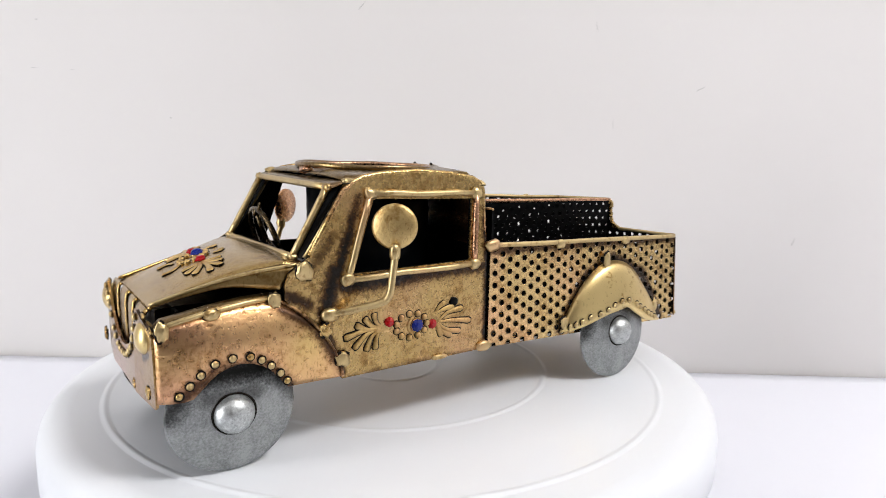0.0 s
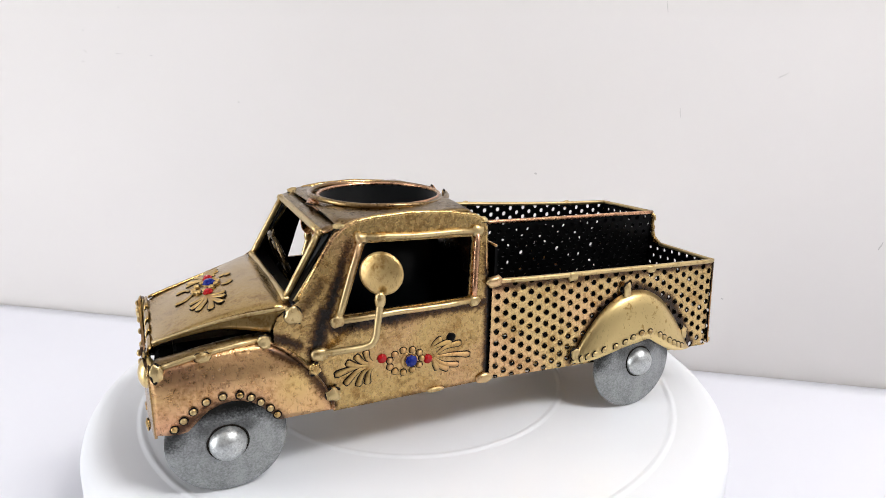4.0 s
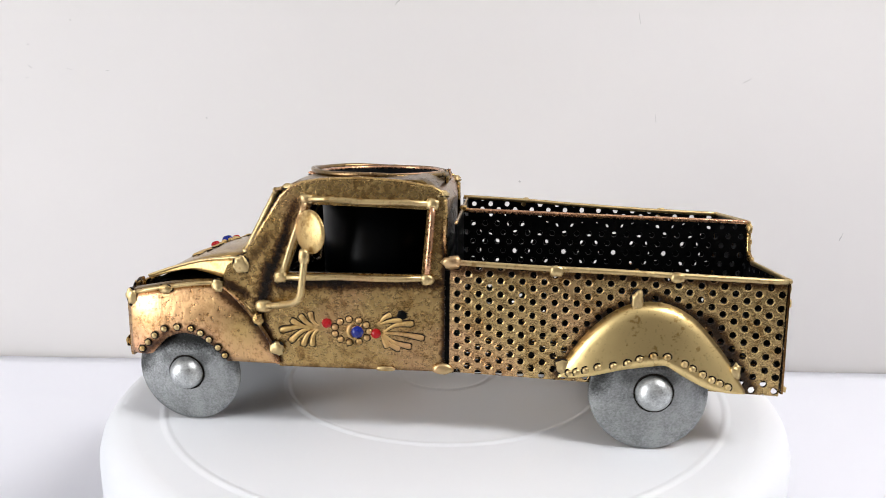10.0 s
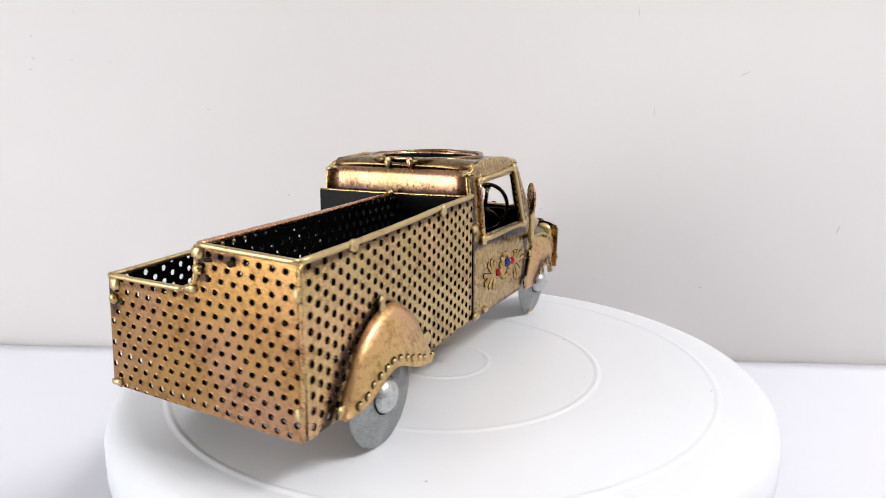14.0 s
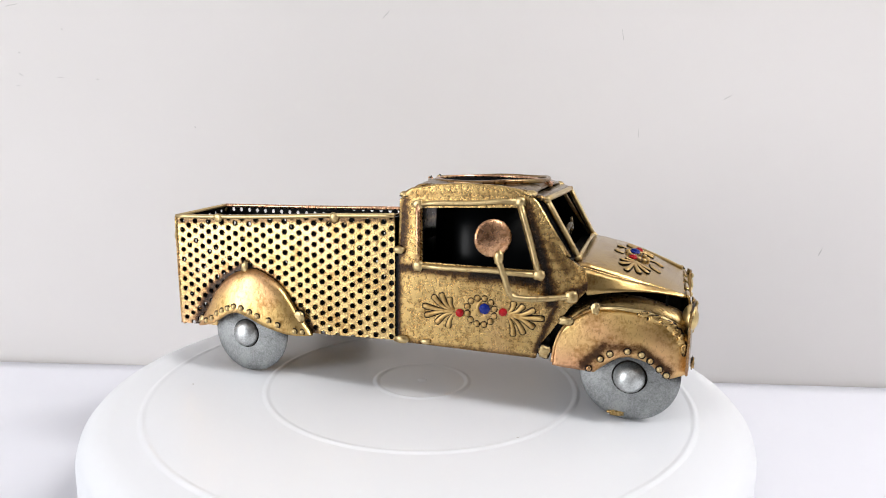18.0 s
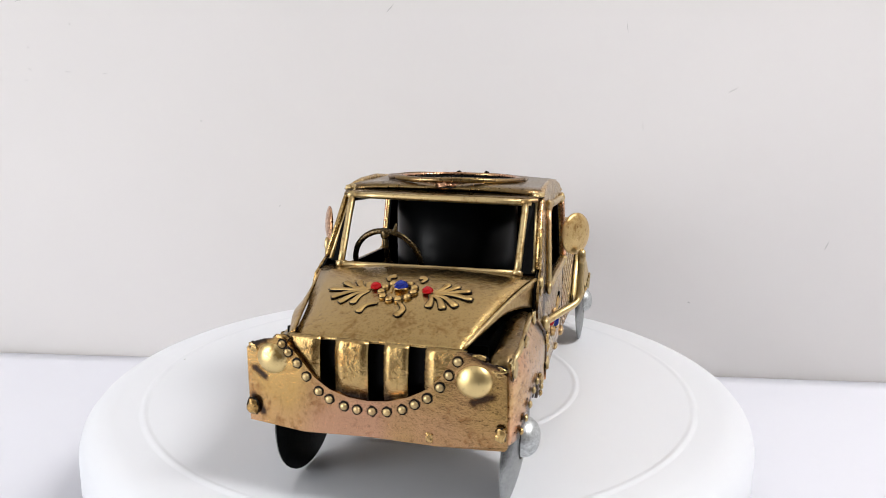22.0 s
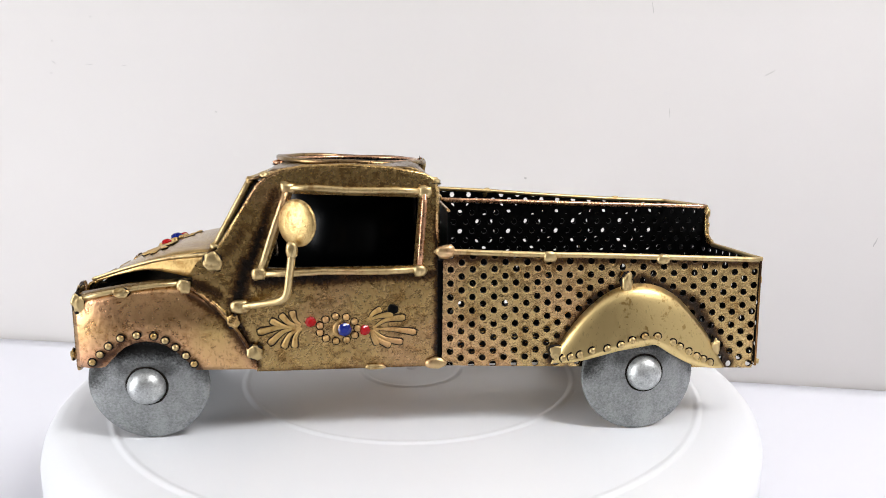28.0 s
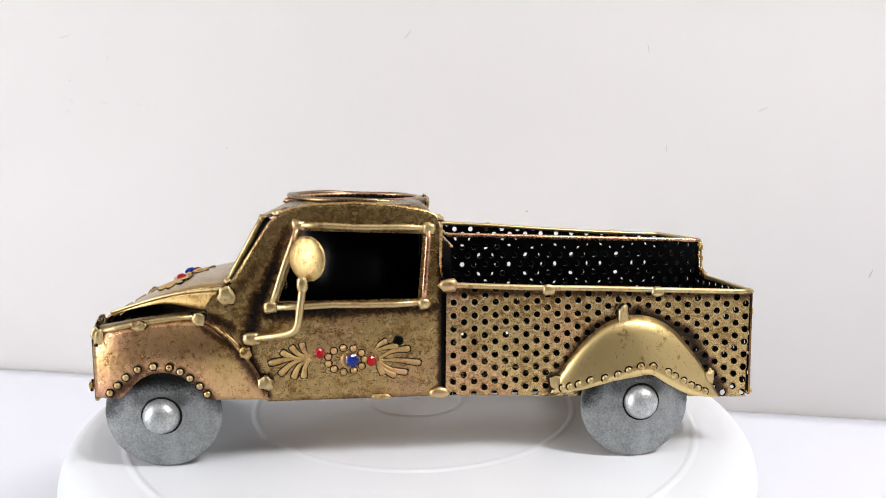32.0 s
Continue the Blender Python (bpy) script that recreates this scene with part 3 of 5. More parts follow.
def halo(bm, p, normal, r):
    """A flat ring of dark wash round a raised piece."""
    n = Vector(normal).normalized()
    a = n.orthogonal().normalized()
    b = n.cross(a)
    c = Vector(p)
    rim = [bm.verts.new((c + (a * math.cos(k * math.pi / 8) + b * math.sin(k * math.pi / 8)) * r * (1 + 0.16 * noise.noise(c * 0.7 + Vector((k * 0.9, 0, 0))))) / 1000) for k in range(16)]
    top = bm.verts.new((c + n * 0.12) / 1000)
    for k in range(16):
        bm.faces.new((rim[k], rim[(k + 1) % 16], top)).material_index = 1


def rivet(parent, p, axis, r=1.0, mat=None):
    bm = bmesh.new()
    q = bmesh.ops.create_icosphere(bm, subdivisions=2, radius=1)["verts"]
    for v in q:
        k = Vector([0.62 if i == axis else 1.0 for i in range(3)])
        v.co = (Vector(p) + Vector((v.co.x * k.x, v.co.y * k.y, v.co.z * k.z)) * r) / 1000
    sign = 1 if p[axis] > 20 else -1
    nor = [0, 0, 0]
    nor[axis] = sign
    halo(bm, Vector(p) - Vector(nor) * 0.18, nor, r * 1.36)
    return part("rivet", bm, mat or M_ROD, parent, smooth=True, materials=(M_SOOT,))


def weld(parent, p, size, seed, mat=None):
    thin = min(range(3), key=lambda i: size[i])
    size = [v * (0.72 if i == thin else 1.0) for i, v in enumerate(size)]
    bm = blob(bmesh.new(), p, size, seed, 3, 0.5)
    k = len(bm.faces)
    big = [v * 1.22 for v in size]
    big[thin] = 0.25
    c = list(p)
    c[thin] -= (1 if p[thin] > 20 else -1) * (0.35 * size[thin])
    blob(bm, c, big, seed + 5, 2, 0.3)
    bm.faces.ensure_lookup_table()
    for f in bm.faces[k:]:
        f.material_index = 1
    return part("weld_bead", bm, mat or M_ROD, parent, smooth=True, materials=(M_SOOT,))


def faceted_gem(parent, p, normal, r, mat):
    bm = bmesh.new()
    n = Vector(normal).normalized()
    a = n.orthogonal().normalized()
    b = n.cross(a)
    rings = []
    for rr, hh, tw in ((1.0, 0.0, 0), (1.0, 0.25, 0.0), (0.72, 0.62, 0.39), (0.4, 0.8, 0.0)):
        rings.append([bm.verts.new((Vector(p) + (a * math.cos(k * math.pi / 4 + tw) + b * math.sin(k * math.pi / 4 + tw)) * r * rr + n * r * hh) / 1000) for k in range(8)])
    for q, w in zip(rings, rings[1:]):
        for k in range(8):
            bm.faces.new((q[k], q[(k + 1) % 8], w[(k + 1) % 8], w[k]))
    bm.faces.new(rings[-1])
    bm.faces.new(rings[0][::-1])
    return part("gem", bm, mat, parent, "sparkling cut glass gem")


def petal(parent, pts, normal, mat, r0=0.35, r1=1.05, line=0.4, flat=0.55):
    path = smooth_path(pts, 5)
    n = len(path)
    rad = [r0 + (r1 - r0) * (i / (n - 1)) ** 1.25 for i in range(n)]
    rad[-1] *= 0.55
    bm = tube(bmesh.new(), path, rad, 8, flat=flat, axis=Vector(normal))
    k = len(bm.faces)
    low = [p - Vector(normal) * 0.16 for p in path]
    tube(bm, [low[0] - (low[1] - low[0]) * 0.3] + low[1:-1] + [low[-1] + (low[-1] - low[-2]) * 0.4], [r + line for r in rad], 8, flat=0.16, axis=Vector(normal))
    bm.faces.ensure_lookup_table()
    for f in bm.faces[k:]:
        f.material_index = 1
    return part("petal", bm, mat, parent, smooth=True, materials=(M_SOOT,))


def flower(parent, mat, to3, normal, blue, reds, ring, fans, fat=1.08, pale=None, line=0.4, size=1.0, sink=0.0, ring_at=None, crescent=None, flat=0.55):
    """Raised ornament: gems, a ring of beads, and fans of petals given in two coordinates."""
    orn = part("flower_ornament", blob(bmesh.new(), to3(*blue, 0.4), [2.4 if abs(n) < 0.5 else 0.5 for n in normal], 3, 2, 0.05), mat, parent, "raised flower of beads, petals and gems", True)
    faceted_gem(orn, to3(*blue, 0.7), normal, 2.3 * size, M_BLUE)
    for q in reds:
        faceted_gem(orn, to3(*q, 0.4), normal, 1.8 * size, M_RED)
    mid = ring_at or blue
    for k in range(ring[2]):
        t = 2 * math.pi * (k + 0.5) / ring[2]
        u, v = mid[0] + ring[0] * math.cos(t), mid[1] + ring[1] * math.sin(t)
        if min((u - q[0]) ** 2 + (v - q[1]) ** 2 for q in reds) < 5:
            continue
        bm = bmesh.new()
        blob(bm, to3(u, v, 0.45 - sink), (1.1 * size, 1.1 * size, 1.1 * size), k, 2, 0.08)
        halo(bm, to3(u, v, 0.45), normal, 1.45 * size)
        part("bead", bm, pale or M_ROD, orn, smooth=True, materials=(M_SOOT,))
    if crescent is not None:
        arc = [crescent + 2.4 * (k / 8 - 0.5) for k in range(9)]
        pts = [to3(blue[0] + 3.3 * size * math.cos(t), blue[1] + 3.1 * size * math.sin(t), 0.4 - sink) for t in arc]
        part("crescent", tube(bmesh.new(), pts, [0.3, 0.5, 0.65, 0.75, 0.8, 0.75, 0.65, 0.5, 0.3], 8, flat=0.6, axis=Vector(normal)), pale or M_ROD, orn, smooth=True)
    for pivot, tips in fans:
        for u, v, bend in tips:
            du, dv = u - pivot[0], v - pivot[1]
            m = (pivot[0] + du * 0.5 - dv * bend, pivot[1] + dv * 0.5 + du * bend)
            s = (pivot[0] + du * 0.07, pivot[1] + dv * 0.07)
            petal(orn, [to3(*s, 0.42 - sink), to3(*m, 0.5 - sink), to3(u, v, 0.6 - sink)], normal, pale or M_ROD, 0.38, fat, line, flat)
    return orn


def inset(z):
    """How far the cab's sides lean in above the belt line."""
    return 2.8 * max(0.0, (z - 58) / 33)


def build_cab_side(truck, side):
    left = side > 0
    y0 = YL if left else YR
    mat = M_SIDE_L if left else M_SIDE_R

    def to3(u, v, o):
        return (u, y0 + side * (o + 0.02 - inset(v)), v)
    zb = 23.5 if left else 22.8
    outline = [(55, zb), (-5, zb), (-5, 60), (-4.6, 84), (-3.2, 86.4), (0, 88), (10, 89.8), (24, 90.8), (38, 90.2), (45, 89.2), (49.5, 87.4), (52.5, 84.5), (58, 76),
               (65, 65.2), (69, 62.8), (72.5, 60.5), (74, 57), (74, 52.5), (67.5, 45), (61, 35), (56, 28)]
    hole = [(42, 82.3), (1.2, 81.0), (3.2, 58.6), (50.5, 58.4)] if left else [(45, 83.0), (4.8, 81.2), (5.8, 58.6), (53, 58.8)]
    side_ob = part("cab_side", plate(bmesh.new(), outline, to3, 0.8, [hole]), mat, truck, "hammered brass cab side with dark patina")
    # black lining on the inside
    part("lining", plate(bmesh.new(), outline, lambda u, v, o: (u, y0 + side * (o - 1.0 - inset(v)), v), 0.5, [hole]), M_BLACK, side_ob, "black inner lining")
    # window frame of welded rod
    cs = [(43.5, 84.2), (-0.7, 82.9), (1.3, 57.2), (52.8, 56.8)] if left else [(46.0, 85.6), (3.2, 82.6), (4.2, 57.0), (55.2, 57.2)]
    fr = tagged(new("window_frame"), "bright brass rod window frame")
    fr.parent = truck
    for k in range(4):
        a, b = cs[k], cs[(k + 1) % 4]
        pts = [(a[0] + (b[0] - a[0]) * t / 5, y0 + side * (1.0 - inset(a[1] + (b[1] - a[1]) * t / 5)), a[1] + (b[1] - a[1]) * t / 5 + 0.25 * math.sin(t * 2 + k)) for t in range(6)]
        part("rod", tube(bmesh.new(), pts, 1.15, 8), M_ROD if k != 1 else M_COPPER, fr, smooth=True)
    for k, (u, v) in enumerate(cs):
        part("weld_bead", blob(bmesh.new(), (u, y0 + side * (1.2 - inset(v)), v), (2.4, 1.1, 2.1), k + (0 if left else 9)), M_ROD, fr, smooth=True)
    # rounded edge bead over the window and down the pillar
    rim = [(-4.6, 62), (-4.6, 84), (-3, 86.6), (0, 88.2), (10, 90), (24, 91), (38, 90.4), (45, 89.4), (49.5, 87.6), (52.5, 84.8), (58, 76.2), (65, 65.4)]
    part("drip_rail", tube(bmesh.new(), [(u, y0 - side * (0.6 + inset(v)), v) for u, v in rim], 1.1, 8), M_BRASS, truck, smooth=True)
    # pillar rod beside the windscreen, with the black quarter panel behind it
    part("pillar_rod", tube(bmesh.new(), [(50.5, y0 - side * 4.6, 87.2), (57, y0 - side * 4.0, 77), (66, y0 - side * 3.0, 64.4)], 0.9, 8), M_ROD, truck, smooth=True)
    yw = (53.2 if left else -9.2)
    bm = bmesh.new()
    q = [(52.5, y0 - side * 5, 86.0), (66.5, y0 - side * 3, 64), (67.2, yw, 64), (55, yw, 86)]
    f = [bm.verts.new(mm(p)) for p in q]
    bm.faces.new(f)
    bm.normal_update()
    bmesh.ops.solidify(bm, geom=list(bm.faces), thickness=0.0006)
    part("quarter_panel", bm, M_BLACK, truck, "black quarter panel")
    # hood edge rod and the side sheet below it
    if left:
        edge = [(110, 47, 52.5), (97, 51.5, 57.1), (84, 55.5, 60.7), (69, 59.5, 62.9)]
        low = [(110, 47.0, 51.8), (98, 51.4, 55.3), (88, 54.6, 56.9), (75, 59.4, 55.4)]
    else:
        edge = [(110, -5, 51.2), (97, -8.5, 54.4), (84, -12, 57.6), (69, -15.5, 61.5)]
        low = [(110, -5.6, 50.4), (97, -11.4, 52.6), (85, -15, 52.4), (74, y0, 50.6)]
    part("hood_edge_rod", tube(bmesh.new(), smooth_path([(x, y, z + 0.1) for x, y, z in edge], 6), 0.6, 6), M_ROD if left else M_HOOD, truck, smooth=True)
    arc_grid([[u.lerp(v, k / 4) for k in range(5)] for u, v in zip(smooth_path(edge, 6), smooth_path(low, 6))], 0.6, "hood_skirt", M_SKIRT, truck, "dull brass side below the hood")
    if left:
        weld(truck, (67.5, y0 + side * 0.3, 60.8), (2.6, 0.9, 2.6), 21, M_ROD)
    # door ornament
    if left:
        flower(truck, M_BRASS, to3, (0, 1, 0), (26.0, 37.4), [(37.1, 40.2), (19.4, 36.9)], (6.3, 4.3, 11),
               [((39.9, 38.6), [(54.2, 37.0, 0.05), (50.7, 32.9, 0.12), (46.1, 31.4, 0.14), (42.6, 31.5, 0.12), (50.0, 41.0, -0.12), (46.7, 42.9, -0.14), (43.0, 44.1, -0.14)]),
                ((17.6, 37.2), [(2.3, 35.7, -0.03), (6.0, 41.0, -0.10), (6.9, 32.4, 0.10), (10.9, 31.3, 0.12), (15.2, 31.9, 0.05)]),
                ((18.4, 40.2), [(13.9, 44.1, -0.10), (10.0, 42.2, -0.05)])], 1.2, M_PETAL, ring_at=(28.1, 37.6), crescent=0.0)
        bm = bmesh.new()
        part("dark_bead", blob(bm, (10.0, YL + 0.4, 43.8), (1.9, 0.7, 1.7), 5), M_BLACK, truck, "dark painted bead", True)
    else:
        flower(truck, M_BRASS, to3, (0, -1, 0), (33.4, 41.3), [(22.6, 38.4), (41.0, 40.6)], (5.9, 5.6, 12),
               [((42.6, 39.9), [(57.6, 39.6, -0.04), (53.9, 35.5, 0.06), (49.8, 32.4, 0.1), (45.5, 31.1, 0.08), (53.9, 42.8, -0.1), (49.4, 44.2, -0.12), (45.4, 45.3, -0.12)]),
                ((20.6, 38.6), [(6.5, 40.0, 0.03), (10.7, 44.6, 0.10), (14.3, 45.9, 0.12), (18.0, 44.6, 0.1), (7.4, 35.7, -0.06), (12.4, 33.0, -0.1), (17.6, 31.6, -0.08)])], 1.2, M_PETAL, ring_at=(31.6, 40.0), crescent=math.pi)
    return side_ob


def build_front(truck):
    # hood: a crowned sheet that tapers forward and rolls over the nose
    rows = []

    def lean(x, t):
        return (1.0 + 1.9 * math.sin(math.pi * min(1, (x - 67.5) / 42.0))) * max(0.0, 1 - t) ** 1.6
    prof = [(67.5, 63.6), (74, 63.2), (82, 61.6), (90, 59.2), (98, 56.4), (104, 54.2), (108, 52.6), (109.6, 51.8), (110.3, 51.2)]
    for x, ze in prof:
        s = (x - 67.5) / 42.0
        yl, yr = 59.5 - 13.0 * min(1, s), -15.5 + 11.3 * min(1, s)
        crown = 3.1 * math.sin(math.pi * min(1, max(0.0, 0.14 + s * 0.86))) if s < 1 else 0.0
        row = []
        for k in range(17):
            t = k / 16
            e = 1 - abs(2 * t - 1) ** 2.6
            row.append((x, yr + (yl - yr) * t, ze - lean(x, t) + crown * e + 0.25 * noise.noise(Vector((x * 0.11, t * 5, 2)))))
        rows.append(row)
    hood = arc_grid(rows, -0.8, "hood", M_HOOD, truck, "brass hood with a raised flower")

    def hood_z(x, y):
        for (x0, z0), (x1, z1) in zip(prof, prof[1:]):
            if x0 <= x <= x1:
                s = (x - 67.5) / 42.0
                yl, yr = 59.5 - 13.0 * s, -15.5 + 11.3 * s
                t = (y - yr) / (yl - yr)
                return z0 + (z1 - z0) * (x - x0) / (x1 - x0) + 3.1 * math.sin(math.pi * (0.14 + s * 0.86)) * (1 - abs(2 * t - 1) ** 2.6) - lean(x, t)
        return 63.5

    def to3(u, v, o):
        return (u, v, hood_z(u, v) + o + 0.1)
    near = [(87.3, -3.6, 0.03), (92.4, -0.8, -0.06), (95.6, 3.2, -0.10), (96.4, 7.7, -0.12), (84.7, 0.4, 0.08), (84.6, 5.2, 0.12), (86.2, 9.4, 0.1)]
    far = [(97.0, 32.0, 0.1), (97.0, 36.6, 0.12), (95.3, 40.2, 0.1), (91.2, 44.0, 0.05), (87.4, 42.6, -0.04), (86.0, 38.8, -0.08), (85.4, 35.4, -0.1)]
    flower(truck, M_BRASS, to3, (0.25, 0, 1), (89.3, 21.1), [(89.0, 12.7), (90.5, 30.0)], (4.2, 5.2, 11),
           [((90.0, 11.4), near), ((91.0, 31.0), far)], 1.25, M_PETAL, 0.28, 1.0, 0.3, (90.6, 20.5), -2.2, 0.4)
    for pts in ([(96.2, 16.0), (97.2, 12.6), (100.2, 11.2)], [(95.4, 22.4), (98.3, 24.8), (101.1, 23.4)], [(85.0, 15.6), (83.0, 15.0), (82.0, 17.0)], [(85.4, 26.4), (83.4, 27.2), (82.4, 25.2)]):
        petal(truck, [to3(*q, 0.2) for q in pts], (0.25, 0, 1), M_PETAL, 0.45, 1.25, 0.28, 0.4)
    # grille: four bars bent down from the hood, darkness behind
    grille = tagged(new("grille"), "brass grille bars with black gaps")
    grille.parent = truck
    for a, b in ((-6, 4.6), (9.5, 19.3), (24.2, 31.2), (36.2, 47.5)):
        rows = [[(x, a + (b - a) * k / 4, z) for k in range(5)] for x, z in ((110.3, 51.1), (111.0, 50.2), (111.4, 48), (111.5, 41), (111.3, 32))]
        arc_grid(rows, 0.8, "grille_bar", M_HOOD, grille)
    part("grille_backing", boxed((103, -10, 27), (104, 52, 51)), M_BLACK, grille, "black backing")
    # front panel with the smiling cut-out
    smile = [(-5.4, 50.4), (-3.6, 48.2), (-0.4, 44.6), (3.6, 40.0), (8.4, 36.9), (14, 35.3), (20, 34.9), (26, 35.6), (32, 37.6), (37, 40.4), (40.6, 44.0), (43.2, 48.4), (45.2, 51.8)]
    outline = [(-18.4, 23.6), (0, 22.9), (20, 24.2), (40, 24.4), (58.8, 24.9), (59.6, 26), (58.8, 46.0), (56.5, 48.4), (51, 50.6), (47.5, 51.9)] + smile[::-1] + [(-8, 50.4), (-13, 49.4), (-17.2, 47.8), (-18.9, 46.0)]

    def front3(u, v, o):
        e = max(0.0, abs(u - 20) - 24) / 15
        return (113.4 + o - 1.6 * e * e, u, v)
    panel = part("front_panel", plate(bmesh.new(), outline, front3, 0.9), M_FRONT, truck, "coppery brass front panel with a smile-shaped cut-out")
    for q in ((-6.2, 48.9), (-4.4, 46.6), (-1.6, 43.6), (1.2, 39.9), (5.0, 36.0), (8.3, 34.0), (12.8, 32.5), (16.8, 32.0), (21.3, 32.1), (25.7, 32.5), (30.2, 33.8), (33.8, 35.8), (37.4, 38.0), (40.9, 41.6), (43.4, 45.3), (45.8, 49.4)):
        rivet(truck, (114.2, *q), 0, 1.15)
    for y in (-9.8, 50.0):
        bm = bmesh.new()
        for v in bmesh.ops.create_uvsphere(bm, u_segments=24, v_segments=14, radius=1)["verts"]:
            v.co = mm((112.2 + 3.0 * v.co.x, y + 5.3 * v.co.y, 44.0 + 5.0 * v.co.z))
        part("headlight", bm, M_GOLD, truck, "domed pale brass headlight", True)
    for p, s, k in (((113.8, -16.6, 28.5), (0.9, 1.6, 2.2), 1), ((113.6, 57.8, 30), (0.9, 1.2, 1.8), 2), ((113.8, 38, 26.6), (0.7, 1.2, 1.4), 3), ((112.8, -7, 50.2), (0.8, 2.2, 1.0), 4), ((112.6, 50.5, 50.4), (0.9, 2.6, 1.0), 5), ((112.0, 56.0, 47.0), (1.0, 2.4, 1.4), 6), ((112.2, -16.2, 46.4), (0.9, 1.6, 1.5), 7)):
        weld(truck, p, s, k, M_BRASS)
    # black blocks added to close the engine bay and keep light out of its gaps
    part("engine_bay", boxed((60, -12, 24), (103, 54, 44)), M_BLACK, truck, "added black block that keeps the gaps dark")
    part("hood_gap_block", boxed((60, 4, 43.9), (104, 47, 51.4)), M_BLACK, truck, "added black block that keeps the gaps dark")
    part("nose_light_block", boxed((104.1, 0, 30), (108.4, 46, 50.9)), M_BLACK, truck, "added black block that stops light behind the grille")
    part("sill_block", boxed((54.2, -15.6, 24.6), (59.9, 60, 44)), M_BLACK, truck, "added black block that keeps the gaps dark")
    part("dashboard", boxed((62.5, -13.5, 52), (68.5, 58, 62.8)), M_BLACK, truck, "black dashboard")
    return hood


def build_front_fender(truck, side):
    left = side > 0
    y0 = YL if left else YR
    arch = [(74, 25), (77, 28.6), (79.3, 31.2), (81.9, 33.4), (85.2, 35), (88.9, 35.6), (92.4, 35), (95.6, 33.6), (98, 31.6), (100.3, 29.2), (102.4, 27), (105, 26.4)]
    top = [(111.4, 46.6), (109, 49.2), (103, 50.4), (96, 51.6), (86, 52.7), (77, 53), (72.5, 50.6), (68.6, 47.4), (64.8, 43.6), (61.5, 39.4), (58.8, 35), (56.6, 30.4), (55.4, 27), (55.2, 24.6)]
    if not left:
        arch = [(73, 20.6), (78.3, 20.4), (81, 23), (84.5, 26.0), (87.5, 27.8), (90.9, 28.5), (95, 28), (98.7, 26.5), (102, 23.8), (105.5, 20.9), (108, 21.6)]
        top = [(111.4, 38.4), (109, 40.8), (106.7, 42.2), (100, 44.4), (95, 45.2), (86, 45.8), (77, 45.2), (72.5, 43.2), (68.7, 40.4), (65.2, 36.6), (63.2, 32), (62.2, 28), (61.6, 22.4)]
    base, tall, back, nose = (24, 29, 55, 111.7) if left else (20, 26, 61.5, 112.0)

    def to3(u, v, o):
        zz = (v - base) / tall
        bul = 1.5 * math.sin(math.pi * min(1, max(0, zz))) * math.sin(math.pi * min(1, max(0, (u - back) / (112 - back))))
        bul -= 2.6 * max(0.0, (zz - 0.55) / 0.45) ** 2 + 2.4 * max(0.0, (u - 98) / 14) ** 2
        return (u, y0 + side * (o + bul + 1.1), v)
    edge_low = [(55.2, 24.6), (60, 24.7), (68, 24.9)] + arch + [(108, 26.4), (111.8, 26.6)] if left else [(61.5, 21.2), (66, 20.8)] + arch + [(111.8, 23.0), (113.6, 23.6)]
    edge_top = [(55.3, 25.0)] + top[:0:-1] + [(111.8, 45.6)] if left else [(61.5, 22.0)] + top[:0:-1] + [(111.8, 37.8), (113.6, 34.6)]

    def height(edge, x):
        for (a0, b0), (a1, b1) in zip(edge, edge[1:]):
            if a0 <= x <= a1:
                return b0 + (b1 - b0) * (x - a0) / max(a1 - a0, 1e-6)
        return edge[-1][1]
    xs = sorted(set([p[0] for p in edge_low] + [back + 0.3 + (nose - back - 0.3) * k / 34 for k in range(35)]))
    xs = [x for x in xs if back + 0.3 <= x <= nose]
    cols = []
    for x in xs:
        z0, z1 = height(edge_low, x), height(edge_top, x)
        cols.append([to3(x, z0 + (max(z1, z0 + 0.3) - z0) * k / 9, 0) for k in range(10)])
    fen = arc_grid(cols, 0.9 if left else -0.9, "front_fender", M_FENDER if left else M_FENDER_R, truck, "copper-toned front fender edged with rivets")
    rim = [to3(u, v, 0.1) for u, v in top[5:]]
    part("fender_edge", tube(bmesh.new(), smooth_path(rim, 3), 0.55, 8), M_FENDER if left else M_FENDER_R, truck, "worn bright edge of the fender", True)
    arc_grid([[(p[0], p[1] - side * 1.3, p[2]) for p in c] for c in cols], 0.5, "lining", M_BLACK, fen, "black inner face")
    # top of the fender, curving inwards under the hood
    rows = []
    for u, v in top[0:10]:
        p = to3(u, v, -0.3)
        bend = ((0, 0), (1.0, 0.6), (2.4, 0.9), (4.2, 0.5), (5.6, -0.9), (6.1, -3)) if left else ((0, 0), (0.8, 1.5), (2.4, 3.2), (4.8, 4.4), (7.6, 4.6), (10, 3.6), (12, 1.6), (13, -1.5))
        rows.append([(u, p[1] - side * d, p[2] + h) for d, h in bend])
    arc_grid(rows, 0.7, "fender_top", M_ROOF, truck, "darkened brass fender top")
    part("fender_rod", tube(bmesh.new(), [to3(u, v + 0.3, 0.2) for u, v in (((110, 48.4), (103, 50.2), (96, 51.4), (86, 52.6), (77, 53.2)) if left else ((110, 40.2), (103, 43.6), (95, 45.4), (86, 46.0), (77, 45.4)))], 0.85, 8), M_ROD, truck, smooth=True)
